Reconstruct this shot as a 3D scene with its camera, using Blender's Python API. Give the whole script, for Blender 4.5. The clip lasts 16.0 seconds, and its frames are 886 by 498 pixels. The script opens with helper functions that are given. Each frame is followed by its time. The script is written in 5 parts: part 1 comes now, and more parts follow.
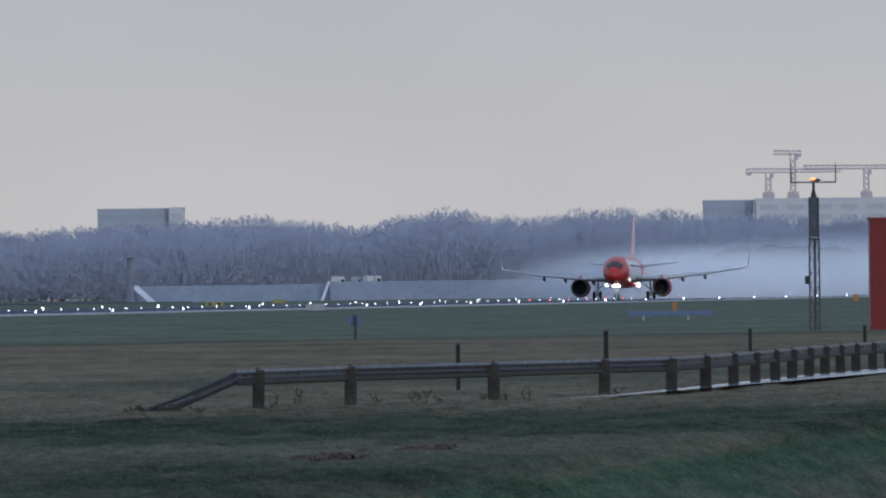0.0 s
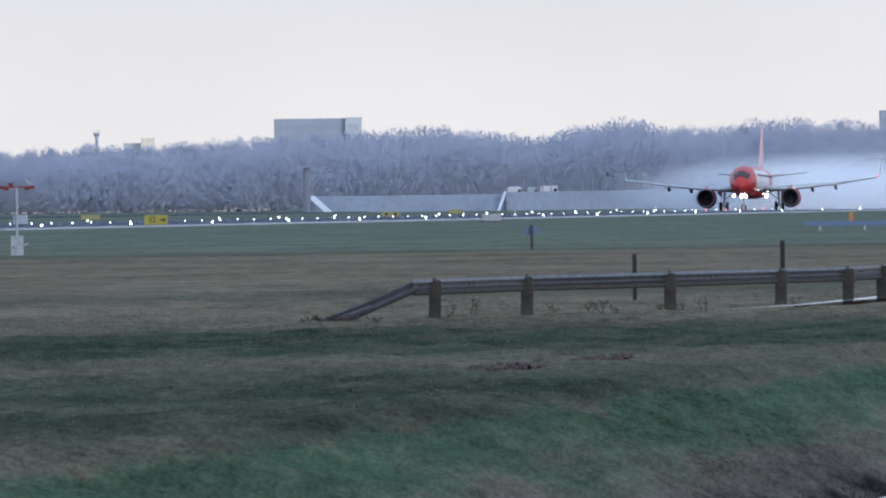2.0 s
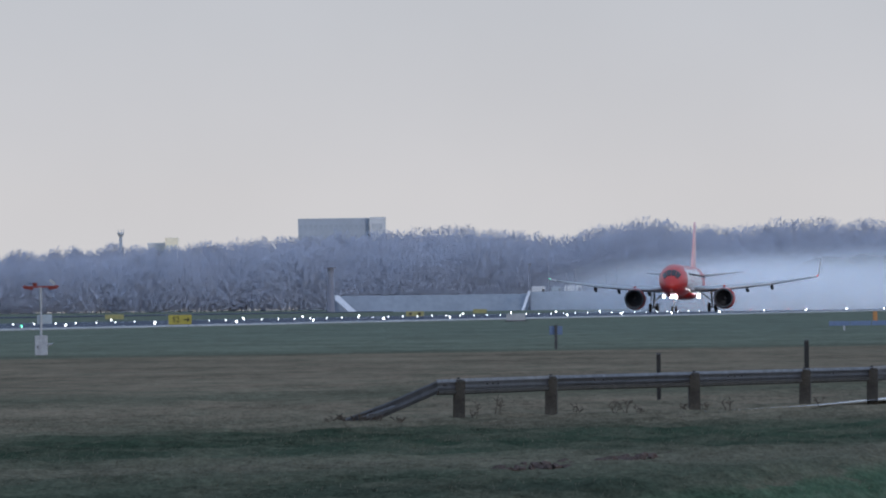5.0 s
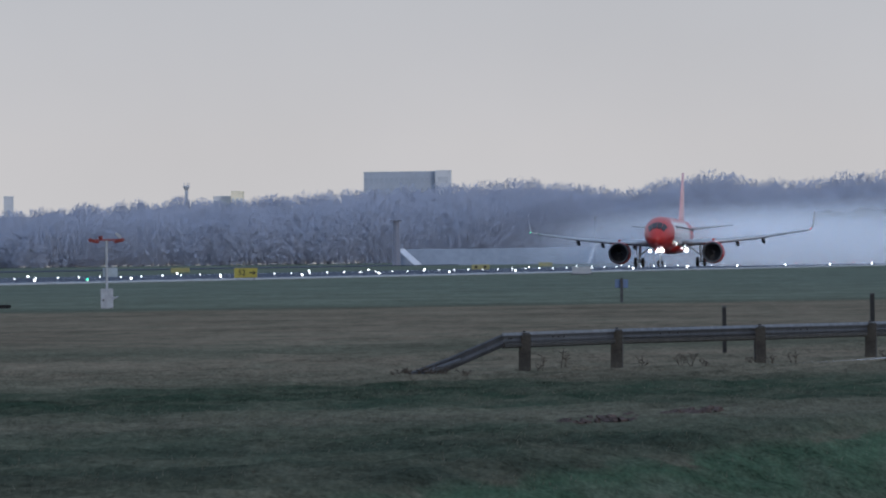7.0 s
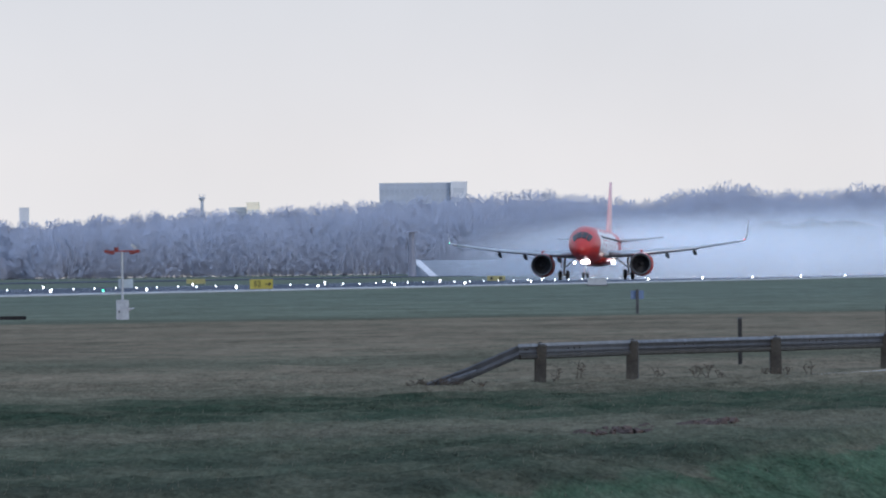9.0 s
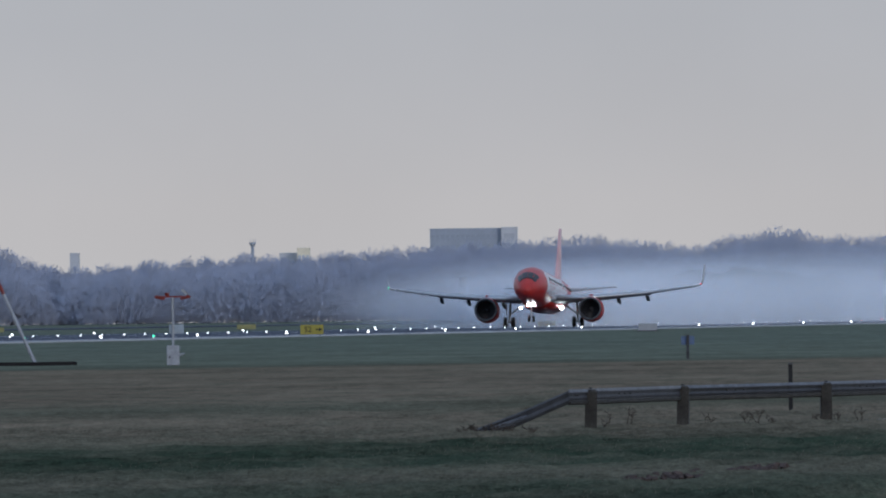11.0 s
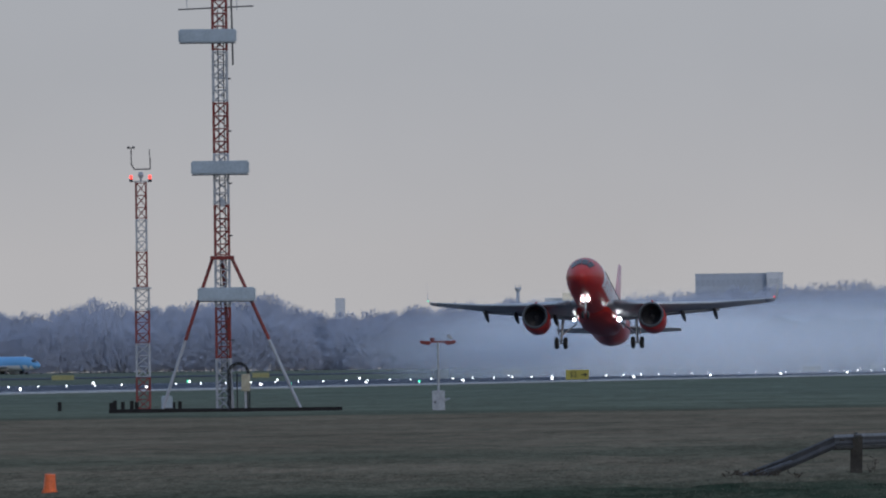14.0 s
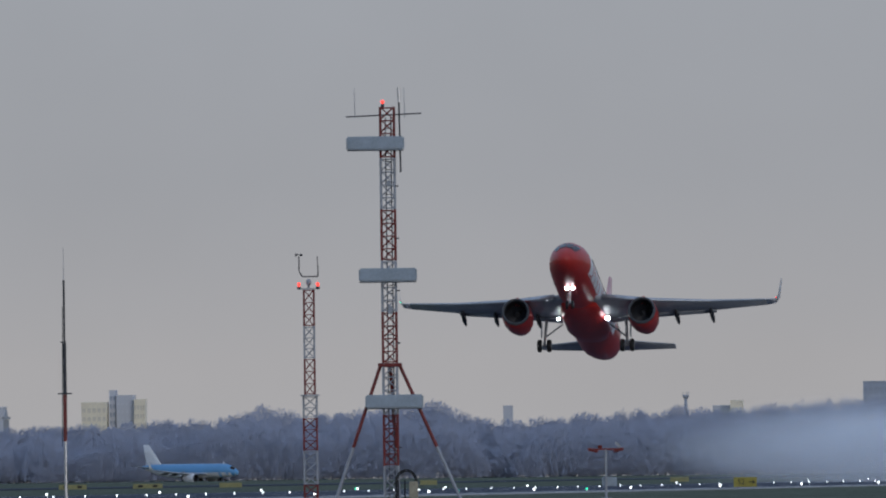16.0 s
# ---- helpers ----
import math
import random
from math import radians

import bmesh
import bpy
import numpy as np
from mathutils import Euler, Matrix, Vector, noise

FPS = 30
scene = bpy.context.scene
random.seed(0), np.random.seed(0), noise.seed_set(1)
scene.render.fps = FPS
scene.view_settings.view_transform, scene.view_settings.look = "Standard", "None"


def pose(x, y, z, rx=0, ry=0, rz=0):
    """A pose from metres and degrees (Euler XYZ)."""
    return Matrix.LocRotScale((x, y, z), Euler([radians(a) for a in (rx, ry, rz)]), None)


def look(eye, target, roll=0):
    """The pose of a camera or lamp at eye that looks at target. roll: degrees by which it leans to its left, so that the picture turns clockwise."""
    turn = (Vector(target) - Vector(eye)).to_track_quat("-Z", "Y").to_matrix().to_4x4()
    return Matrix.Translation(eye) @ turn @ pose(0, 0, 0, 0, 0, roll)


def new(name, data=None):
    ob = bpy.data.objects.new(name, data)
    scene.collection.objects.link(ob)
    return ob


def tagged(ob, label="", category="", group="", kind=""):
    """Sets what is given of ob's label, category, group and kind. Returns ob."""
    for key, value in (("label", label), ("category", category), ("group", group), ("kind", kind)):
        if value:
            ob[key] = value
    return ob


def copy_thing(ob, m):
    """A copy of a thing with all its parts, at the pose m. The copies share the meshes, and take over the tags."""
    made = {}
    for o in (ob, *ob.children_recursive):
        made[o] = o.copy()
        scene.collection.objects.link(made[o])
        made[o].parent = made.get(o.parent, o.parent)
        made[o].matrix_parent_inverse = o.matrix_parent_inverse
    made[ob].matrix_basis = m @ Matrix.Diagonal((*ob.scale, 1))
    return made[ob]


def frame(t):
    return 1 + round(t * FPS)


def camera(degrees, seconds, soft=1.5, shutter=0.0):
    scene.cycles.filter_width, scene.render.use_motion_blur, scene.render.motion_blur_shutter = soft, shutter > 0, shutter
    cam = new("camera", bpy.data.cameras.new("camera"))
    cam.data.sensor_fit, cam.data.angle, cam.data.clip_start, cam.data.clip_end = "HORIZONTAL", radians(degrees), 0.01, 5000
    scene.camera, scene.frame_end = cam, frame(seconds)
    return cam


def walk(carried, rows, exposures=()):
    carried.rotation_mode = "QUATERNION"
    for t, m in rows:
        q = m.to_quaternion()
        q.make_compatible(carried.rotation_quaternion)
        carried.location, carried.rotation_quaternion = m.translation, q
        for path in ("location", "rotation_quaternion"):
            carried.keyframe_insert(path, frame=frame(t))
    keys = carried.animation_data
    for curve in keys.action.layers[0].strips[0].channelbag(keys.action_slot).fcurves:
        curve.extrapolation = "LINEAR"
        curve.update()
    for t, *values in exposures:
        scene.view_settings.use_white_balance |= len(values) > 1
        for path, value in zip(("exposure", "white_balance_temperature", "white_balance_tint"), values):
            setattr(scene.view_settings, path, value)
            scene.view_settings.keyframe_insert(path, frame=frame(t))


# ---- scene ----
# camera on a tripod, 1.7 m above the field: seconds, bearing and height of its axis in degrees
CAMERA_TURN = [(0, 0.0017, 0.1343), (0.5, -0.0817, 0.0362), (1, -0.2661, 0.0074), (1.5, -0.3857, -0.0422),
    (2, -0.5797, -0.1530), (2.5, -0.5352, -0.2074), (3, -0.5268, -0.2160), (3.5, -0.5824, -0.1304),
    (4, -0.5662, 0.0197), (4.2, -0.5912, 0.0637), (6.3, -0.7047, 0.2201), (6.5, -0.7362, 0.1837),
    (7, -0.8714, 0.0238), (7.5, -0.9621, -0.2017), (8, -0.9570, -0.2528), (8.5, -1.0033, -0.0877),
    (9, -0.9220, 0.0613), (9.2, -0.9219, 0.0698), (11.3, -1.1824, 0.2208), (11.5, -1.2745, 0.2207),
    (12, -1.4728, 0.2202), (12.5, -1.6258, 0.2109), (13, -1.8149, 0.2613), (13.5, -1.8591, 0.3526),
    (14, -1.9525, 0.3707), (14.5, -2.0912, 0.3725), (15, -2.2439, 0.3998), (15.5, -2.2989, 0.5308),
    (16, -2.4975, 0.7289)]
EYE = Vector((0, 0, 1.7))
ROLL = -0.716


def aimed(bearing, height):
    b, h = radians(bearing), radians(height)
    return look(EYE, EYE + 100 * Vector((math.sin(b) * math.cos(h), math.cos(b) * math.cos(h), math.sin(h))), ROLL)


cam = camera(2.9, 16.0, soft=2.1)
STOPS = [(0, -0.15), (0.5, 0.0), (1, 0.18), (1.5, 0.34), (2, 0.52), (3, 0.88), (3.5, 0.8), (4, 0.58), (4.2, 0.5), (6.3, -0.4), (6.5, -0.35),
         (7, -0.05), (7.5, 0.35), (8, 0.75), (8.5, 0.75), (9, 0.45), (9.2, 0.35), (11.3, -0.25), (12.5, -0.2), (13.5, -0.32), (14.5, -0.42), (15.5, -0.44), (16, -0.6)]
EXPOSURES = [(t, s, 5650, 10) for t, s in STOPS]
walk(cam, [(t, aimed(b, h)) for t, b, h in CAMERA_TURN], EXPOSURES)

# ---- light ----
world = bpy.data.worlds.new("sky")
scene.world = world
world.use_nodes = True
wn = world.node_tree
sky = wn.nodes.new("ShaderNodeTexSky")
sky.sky_type = "NISHITA"
sky.sun_disc = False
sky.sun_elevation = radians(8)
sky.sun_rotation = radians(150)
sky.altitude, sky.air_density, sky.dust_density, sky.ozone_density = 0, 1.0, 1.0, 1.5
# a thin even cloud layer lies over the clear sky: warm grey at the horizon, bluer overhead
place = wn.nodes.new("ShaderNodeTexCoord")
height = wn.nodes.new("ShaderNodeSeparateXYZ")
wn.links.new(place.outputs["Generated"], height.inputs[0])
root = wn.nodes.new("ShaderNodeMath")
root.operation = "POWER"
wn.links.new(height.outputs["Z"], root.inputs[0])
root.inputs[1].default_value = 0.5
cloud = wn.nodes.new("ShaderNodeValToRGB")
tones = cloud.color_ramp.elements
tones[0].position, tones[0].color = 0.0, (5.5, 4.95, 4.4, 1)
tones[1].position, tones[1].color = 1.0, (4.0, 4.9, 6.4, 1)
for at, tone in ((0.08, (5.1, 4.6, 4.16, 1)), (0.13, (4.38, 4.14, 3.97, 1)), (0.19, (4.4, 4.27, 4.25, 1)), (0.4, (3.9, 4.4, 5.3, 1))):
    tones.new(at).color = tone
wn.links.new(root.outputs[0], cloud.inputs["Fac"])
veil = wn.nodes.new("ShaderNodeMix")
veil.data_type = "RGBA"
veil.inputs["Factor"].default_value = 0.9
wn.links.new(sky.outputs["Color"], veil.inputs["A"])
mottle = wn.nodes.new("ShaderNodeTexNoise")
mottle.inputs["Scale"].default_value, mottle.inputs["Detail"].default_value = 55, 4
wn.links.new(place.outputs["Generated"], mottle.inputs["Vector"])
gain = wn.nodes.new("ShaderNodeMapRange")
gain.inputs["To Min"].default_value, gain.inputs["To Max"].default_value = 0.93, 1.07
wn.links.new(mottle.outputs["Fac"], gain.inputs["Value"])
tinted = wn.nodes.new("ShaderNodeVectorMath")
tinted.operation = "SCALE"
wn.links.new(cloud.outputs["Color"], tinted.inputs[0])
wn.links.new(gain.outputs["Result"], tinted.inputs["Scale"])
wn.links.new(tinted.outputs[0], veil.inputs["B"])
wn.nodes["Background"].inputs["Strength"].default_value = 0.13
wn.links.new(veil.outputs["Result"], wn.nodes["Background"].inputs["Color"])
sun = new("sun", bpy.data.lights.new("sun", "SUN"))
sun.data.energy, sun.data.angle, sun.data.color = 0.75, radians(12), (1.0, 0.9, 0.78)
sun.matrix_world = look((0, 0, 0), (-0.5, 0.85, -0.14))


# ---- materials ----
def mat(name, color, rough=0.6, metal=0.0, vary=0.15, scale=3.0, bump=0.0, color2=None, fine=8.0, glow=0.0, per=0.0, coat=0.0, spec=0.4):
    """A surface of one colour with stains and grain at two sizes."""
    m = bpy.data.materials.new(name)
    m.use_nodes = True
    nt = m.node_tree
    b = nt.nodes["Principled BSDF"]
    b.inputs["Roughness"].default_value, b.inputs["Metallic"].default_value = rough, metal
    b.inputs["Specular IOR Level"].default_value = spec
    b.inputs["Coat Weight"].default_value, b.inputs["Coat Roughness"].default_value = coat, 0.18
    co = nt.nodes.new("ShaderNodeTexCoord").outputs["Object"]
    n1, n2 = nt.nodes.new("ShaderNodeTexNoise"), nt.nodes.new("ShaderNodeTexNoise")
    for n, sc in ((n1, scale), (n2, scale * fine)):
        n.inputs["Scale"].default_value, n.inputs["Detail"].default_value = sc, 4
        nt.links.new(co, n.inputs["Vector"])
    both = nt.nodes.new("ShaderNodeMath")
    both.operation = "MULTIPLY_ADD"
    nt.links.new(n2.outputs["Fac"], both.inputs[0])
    both.inputs[1].default_value = 0.45
    half = nt.nodes.new("ShaderNodeMath")
    half.operation = "MULTIPLY"
    nt.links.new(n1.outputs["Fac"], half.inputs[0])
    half.inputs[1].default_value = 0.55
    nt.links.new(half.outputs[0], both.inputs[2])
    ramp = nt.nodes.new("ShaderNodeValToRGB")
    dark = color2 or tuple(c * (1 - 2 * vary) for c in color)
    light = color if color2 else tuple(min(1, c * (1 + vary)) for c in color)
    ramp.color_ramp.elements[0].position, ramp.color_ramp.elements[0].color = 0.34, (*dark, 1)
    ramp.color_ramp.elements[1].position, ramp.color_ramp.elements[1].color = 0.64, (*light, 1)
    nt.links.new(both.outputs[0], ramp.inputs["Fac"])
    out = ramp.outputs["Color"]
    if per:
        info = nt.nodes.new("ShaderNodeObjectInfo")
        hsv = nt.nodes.new("ShaderNodeHueSaturation")
        rng = nt.nodes.new("ShaderNodeMapRange")
        rng.inputs["To Min"].default_value, rng.inputs["To Max"].default_value = 1 - per, 1 + per
        nt.links.new(info.outputs["Random"], rng.inputs["Value"])
        nt.links.new(rng.outputs["Result"], hsv.inputs["Value"])
        nt.links.new(out, hsv.inputs["Color"])
        out = hsv.outputs["Color"]
    nt.links.new(out, b.inputs["Base Color"])
    if bump:
        bp = nt.nodes.new("ShaderNodeBump")
        bp.inputs["Strength"].default_value, bp.inputs["Distance"].default_value = bump, 0.02
        nt.links.new(both.outputs[0], bp.inputs["Height"])
        nt.links.new(bp.outputs["Normal"], b.inputs["Normal"])
    if glow:
        b.inputs["Emission Color"].default_value, b.inputs["Emission Strength"].default_value = (*color, 1), glow
    return m


RED = mat("red_aircraft_paint", (0.46, 0.032, 0.024), 0.36, vary=0.08, scale=0.4, coat=0.12)
WHITE = mat("white_aircraft_paint", (0.8, 0.8, 0.8), 0.3, vary=0.05, scale=0.4)
PINK = mat("faded_red_paint", (0.7, 0.4, 0.39), 0.35, vary=0.08, scale=0.5)
# blue dulled in its colour for haze over the far airliner
BLUE = mat("hazed_blue_paint", (0.16, 0.37, 0.64), 0.35, vary=0.05, scale=0.4)
WING = mat("grey_wing_paint", (0.38, 0.39, 0.41), 0.4, vary=0.12, scale=0.8)
STEEL = mat("bare_metal", (0.55, 0.55, 0.56), 0.3, 0.9, vary=0.1)
INTAKE = mat("dark_fan", (0.03, 0.03, 0.035), 0.5, 0.3)
GLASS = mat("cockpit_glass", (0.03, 0.022, 0.024), 0.16, vary=0.02)
RUBBER = mat("tyre_rubber", (0.02, 0.02, 0.02), 0.8, bump=0.2)
STRUT = mat("gear_leg_paint", (0.3, 0.3, 0.31), 0.45)
MRED = mat("red_mast_paint", (0.2, 0.03, 0.025), 0.5, vary=0.2, scale=4)
MWHITE = mat("white_mast_paint", (0.37, 0.38, 0.41), 0.5, vary=0.15, scale=4)
PANEL = mat("pale_antenna_cover", (0.36, 0.41, 0.46), 0.4, vary=0.08, scale=1.5)
GREY = mat("grey_cabinet_paint", (0.36, 0.37, 0.39), 0.5, vary=0.12, scale=4)
MASTGREY = mat("dull_mast_steel", (0.09, 0.093, 0.1), 0.6, vary=0.2, scale=5)
DARK = mat("dark_weathered_metal", (0.05, 0.05, 0.055), 0.6, vary=0.25, scale=6)
CABLE = mat("black_cable", (0.02, 0.02, 0.02), 0.5)
YELLOW = mat("yellow_sign_face", (0.34, 0.29, 0.05), 0.5, vary=0.1, scale=3)
YELLOWFAR = mat("dull_yellow_sign_face", (0.3, 0.28, 0.12), 0.6, vary=0.1, scale=3)
BLACK = mat("black_lettering", (0.02, 0.02, 0.02), 0.6)
ORANGE = mat("orange_marker_paint", (0.8, 0.16, 0.04), 0.5, vary=0.12, scale=8)
DULLORANGE = mat("dull_orange_paint", (0.42, 0.2, 0.07), 0.6, vary=0.12, scale=6)
BOXRED = mat("red_cabin_paint", (0.19, 0.016, 0.017), 0.45, vary=0.1, scale=1.0)
WOOD = mat("weathered_post_wood", (0.05, 0.045, 0.038), 0.85, vary=0.3, scale=5, bump=0.6, per=0.25)
RAILM = mat("weathered_rail", (0.04, 0.04, 0.045), 0.6, 0.0, vary=0.3, scale=3, bump=0.3)
ASPHALT = mat("wet_asphalt", (0.075, 0.085, 0.11), 0.85, vary=0.2, scale=0.3, bump=0.2, spec=0.06)
CONCRETE = mat("wet_concrete_edge", (0.46, 0.46, 0.48), 0.5, vary=0.2, scale=0.3, bump=0.2)
MARK = mat("runway_paint", (0.75, 0.75, 0.74), 0.6, vary=0.15, scale=0.6)
WATER = mat("ditch_water", (0.02, 0.025, 0.03), 0.12, vary=0.1, scale=3.0, bump=0.6)
WETPATH = mat("puddled_path", (0.2, 0.2, 0.21), 0.2, vary=0.2, scale=0.8, bump=0.05)
# distance haze over the far woods is put into twig and bark colours
TWIG = mat("hazed_winter_twigs", (0.41, 0.435, 0.53), 0.9, vary=0.05, spec=0.0, scale=0.06)
BARK = mat("hazed_tree_bark", (0.33, 0.345, 0.4), 0.9, vary=0.25, scale=0.5)
# far facades and panes: haze is mixed into their colours, evening out contrast
FACADE = mat("hazed_facade", (0.4, 0.43, 0.5), 0.7, vary=0.06, scale=0.2)
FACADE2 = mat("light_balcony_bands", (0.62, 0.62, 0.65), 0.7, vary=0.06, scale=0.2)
GHOST = mat("hazed_far_concrete", (0.6, 0.6, 0.63), 0.8, vary=0.04)
# low sun on the cream blocks is put into this colour and CREAMPANE
SUNNY = mat("sunlit_cream_facade", (0.95, 0.84, 0.64), 0.35, vary=0.06, scale=0.2)
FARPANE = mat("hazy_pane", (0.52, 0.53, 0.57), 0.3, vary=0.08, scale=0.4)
CREAMPANE = mat("sunlit_pane", (0.8, 0.71, 0.56), 0.3, vary=0.08, scale=0.4)
PANE = mat("hazed_window_pane", (0.37, 0.4, 0.47), 0.3, vary=0.1, scale=0.4)
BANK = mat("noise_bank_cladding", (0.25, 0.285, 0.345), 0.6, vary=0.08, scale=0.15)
# crane red and pole brown are paled towards grey to carry the haze
CRANE = mat("hazed_crane_steel", (0.56, 0.48, 0.49), 0.6, vary=0.1)
COLUMN = mat("hazed_dark_column", (0.22, 0.23, 0.28), 0.8, vary=0.1)
SOIL = mat("dark_soil_slab", (0.03, 0.028, 0.028), 0.95, spec=0.0)
# lighter copy of the rail: skylight on its top put into the colour
RAILTOP = mat("skylit_rail_top", (0.1, 0.104, 0.118), 0.45, vary=0.42, scale=5)
DRY = mat("dry_stalks", (0.075, 0.06, 0.046), 0.9, vary=0.3)
LAMPW = mat("white_lamp_glow", (1.0, 0.96, 0.85), glow=6)
LAMPC = mat("white_floor_lamp_glow", (1.0, 0.97, 0.88), glow=5)
LAMPR = mat("red_lamp_glow", (1.0, 0.05, 0.03), glow=3)
LAMPO = mat("orange_lamp_glow", (1.0, 0.25, 0.06), glow=3.5)
LAMPG = mat("green_lamp_glow", (0.1, 1.0, 0.45), glow=2.5)
LAND = mat("landing_light_glow", (1.0, 0.98, 0.9), glow=28)


def grass_material():
    """Winter turf: mown stripes of green and straw that run along the field, with tufts and bare earth."""
    m = bpy.data.materials.new("winter_turf")
    m.use_nodes = True
    nt = m.node_tree
    b = nt.nodes["Principled BSDF"]
    b.inputs["Roughness"].default_value = 0.95
    b.inputs["Specular IOR Level"].default_value = 0.0
    pos = nt.nodes.new("ShaderNodeNewGeometry").outputs["Position"]
    sep = nt.nodes.new("ShaderNodeSeparateXYZ")
    nt.links.new(pos, sep.inputs[0])

    def noise_tex(sx, sy, detail=5):
        mp = nt.nodes.new("ShaderNodeMapping")
        mp.inputs["Scale"].default_value = (sx, sy, sx)
        nt.links.new(pos, mp.inputs["Vector"])
        n = nt.nodes.new("ShaderNodeTexNoise")
        n.inputs["Scale"].default_value, n.inputs["Detail"].default_value = 1, detail
        nt.links.new(mp.outputs[0], n.inputs["Vector"])
        return n.outputs["Fac"]

    def math_node(op, a, c, d=None):
        n = nt.nodes.new("ShaderNodeMath")
        n.operation = op
        for k, v in enumerate((a, c, d)):
            if v is None:
                continue
            if isinstance(v, (int, float)):
                n.inputs[k].default_value = v
            else:
                nt.links.new(v, n.inputs[k])
        return n.outputs[0]

    # distance across the mown stripes, wavering
    wav = noise_tex(0.25, 0.02, 4)
    far = math_node("MULTIPLY_ADD", wav, 26.0, -13.0)
    run = math_node("ADD", math_node("MULTIPLY_ADD", sep.outputs["X"], -1.2, sep.outputs["Y"]), far)
    fac = math_node("DIVIDE", run, 1000.0)
    ramp = nt.nodes.new("ShaderNodeValToRGB")
    green, dark, straw, pale = (0.07, 0.096, 0.06, 1), (0.04, 0.056, 0.036, 1), (0.21, 0.167, 0.116, 1), (0.135, 0.122, 0.086, 1)
    # the last two greens, from 650 m on, are paled and greyed for haze
    stops = [(0.0, green), (0.10, green), (0.116, (0.09, 0.098, 0.066, 1)), (0.128, pale), (0.137, (0.075, 0.08, 0.054, 1)), (0.143, (0.044, 0.05, 0.036, 1)), (0.151, (0.062, 0.074, 0.05, 1)),
             (0.158, (0.05, 0.06, 0.042, 1)), (0.17, (0.066, 0.08, 0.053, 1)), (0.178, (0.085, 0.09, 0.062, 1)), (0.188, pale), (0.197, (0.115, 0.11, 0.076, 1)), (0.203, (0.052, 0.066, 0.044, 1)),
             (0.211, dark), (0.232, (0.046, 0.062, 0.04, 1)), (0.246, (0.15, 0.13, 0.09, 1)), (0.30, straw), (0.33, (0.13, 0.125, 0.086, 1)), (0.37, straw),
             (0.59, straw), (0.612, (0.11, 0.118, 0.085, 1)), (0.65, (0.168, 0.183, 0.135, 1)), (0.99, (0.16, 0.182, 0.14, 1))]
    els = ramp.color_ramp.elements
    els[0].position, els[0].color = stops[0]
    els[1].position, els[1].color = stops[-1]
    for p, c in stops[1:-1]:
        els.new(p).color = c
    nt.links.new(fac, ramp.inputs["Fac"])
    clump, tuft = noise_tex(0.9, 0.12), noise_tex(7.0, 0.9)
    mix = nt.nodes.new("ShaderNodeMix")
    mix.data_type, mix.blend_type = "RGBA", "MIX"
    nt.links.new(math_node("MULTIPLY_ADD", clump, 2.2, -0.85), mix.inputs["Factor"])
    nt.links.new(ramp.outputs["Color"], mix.inputs["A"])
    mix.inputs["B"].default_value = (0.112, 0.108, 0.074, 1)
    # the ditch bank below the field: green above, straw and bare patches towards the water
    drop = math_node("ADD", sep.outputs["Z"], math_node("MULTIPLY_ADD", noise_tex(1.3, 0.16, 6), 0.9, -0.45))
    bank = nt.nodes.new("ShaderNodeValToRGB")
    be = bank.color_ramp.elements
    be[0].position, be[0].color = 0.04, (0.03, 0.026, 0.023, 1)
    be[1].position, be[1].color = 0.95, (0.125, 0.116, 0.08, 1)
    for at, tone in ((0.13, (0.1, 0.088, 0.074, 1)), (0.3, (0.128, 0.112, 0.086, 1)), (0.5, (0.094, 0.112, 0.074, 1)), (0.74, (0.062, 0.096, 0.058, 1)), (0.88, (0.08, 0.106, 0.066, 1))):
        be.new(at).color = tone
    nt.links.new(math_node("ADD", drop, 1.0), bank.inputs["Fac"])
    over = nt.nodes.new("ShaderNodeMix")
    over.data_type = "RGBA"
    over.clamp_factor = True
    nt.links.new(math_node("MULTIPLY_ADD", sep.outputs["Z"], -9.0, -0.55), over.inputs["Factor"])
    nt.links.new(mix.outputs["Result"], over.inputs["A"])
    nt.links.new(bank.outputs["Color"], over.inputs["B"])
    val = nt.nodes.new("ShaderNodeHueSaturation")
    streak = math_node("MULTIPLY_ADD", noise_tex(0.16, 0.035, 6), 0.9, -0.5)
    patch = math_node("MULTIPLY_ADD", noise_tex(2.2, 0.28, 4), 0.9, -0.45)
    nt.links.new(math_node("ADD", math_node("MULTIPLY_ADD", tuft, 0.95, 0.13), math_node("ADD", math_node("MULTIPLY_ADD", noise_tex(24.0, 2.6, 3), 1.15, -0.19), math_node("ADD", streak, patch))), val.inputs["Value"])
    nt.links.new(over.outputs["Result"], val.inputs["Color"])
    nt.links.new(val.outputs["Color"], b.inputs["Base Color"])
    bp = nt.nodes.new("ShaderNodeBump")
    bp.inputs["Strength"].default_value, bp.inputs["Distance"].default_value = 0.8, 0.08
    nt.links.new(tuft, bp.inputs["Height"])
    nt.links.new(bp.outputs["Normal"], b.inputs["Normal"])
    return m


TURF = grass_material()


# ---- mesh helpers ----
def link_mesh(name, bm, material, parent=None, label="", smooth=False):
    bmesh.ops.recalc_face_normals(bm, faces=bm.faces)
    me = bpy.data.meshes.new(name)
    bm.to_mesh(me)
    bm.free()
    if smooth:
        for p in me.polygons:
            p.use_smooth = True
    me.materials.append(material)
    ob = new(name, me)
    if parent:
        ob.parent = parent
    return tagged(ob, label)


def part(name, bm, material, parent, label="", smooth=False):
    return link_mesh(name, bm, material, parent, label, smooth)


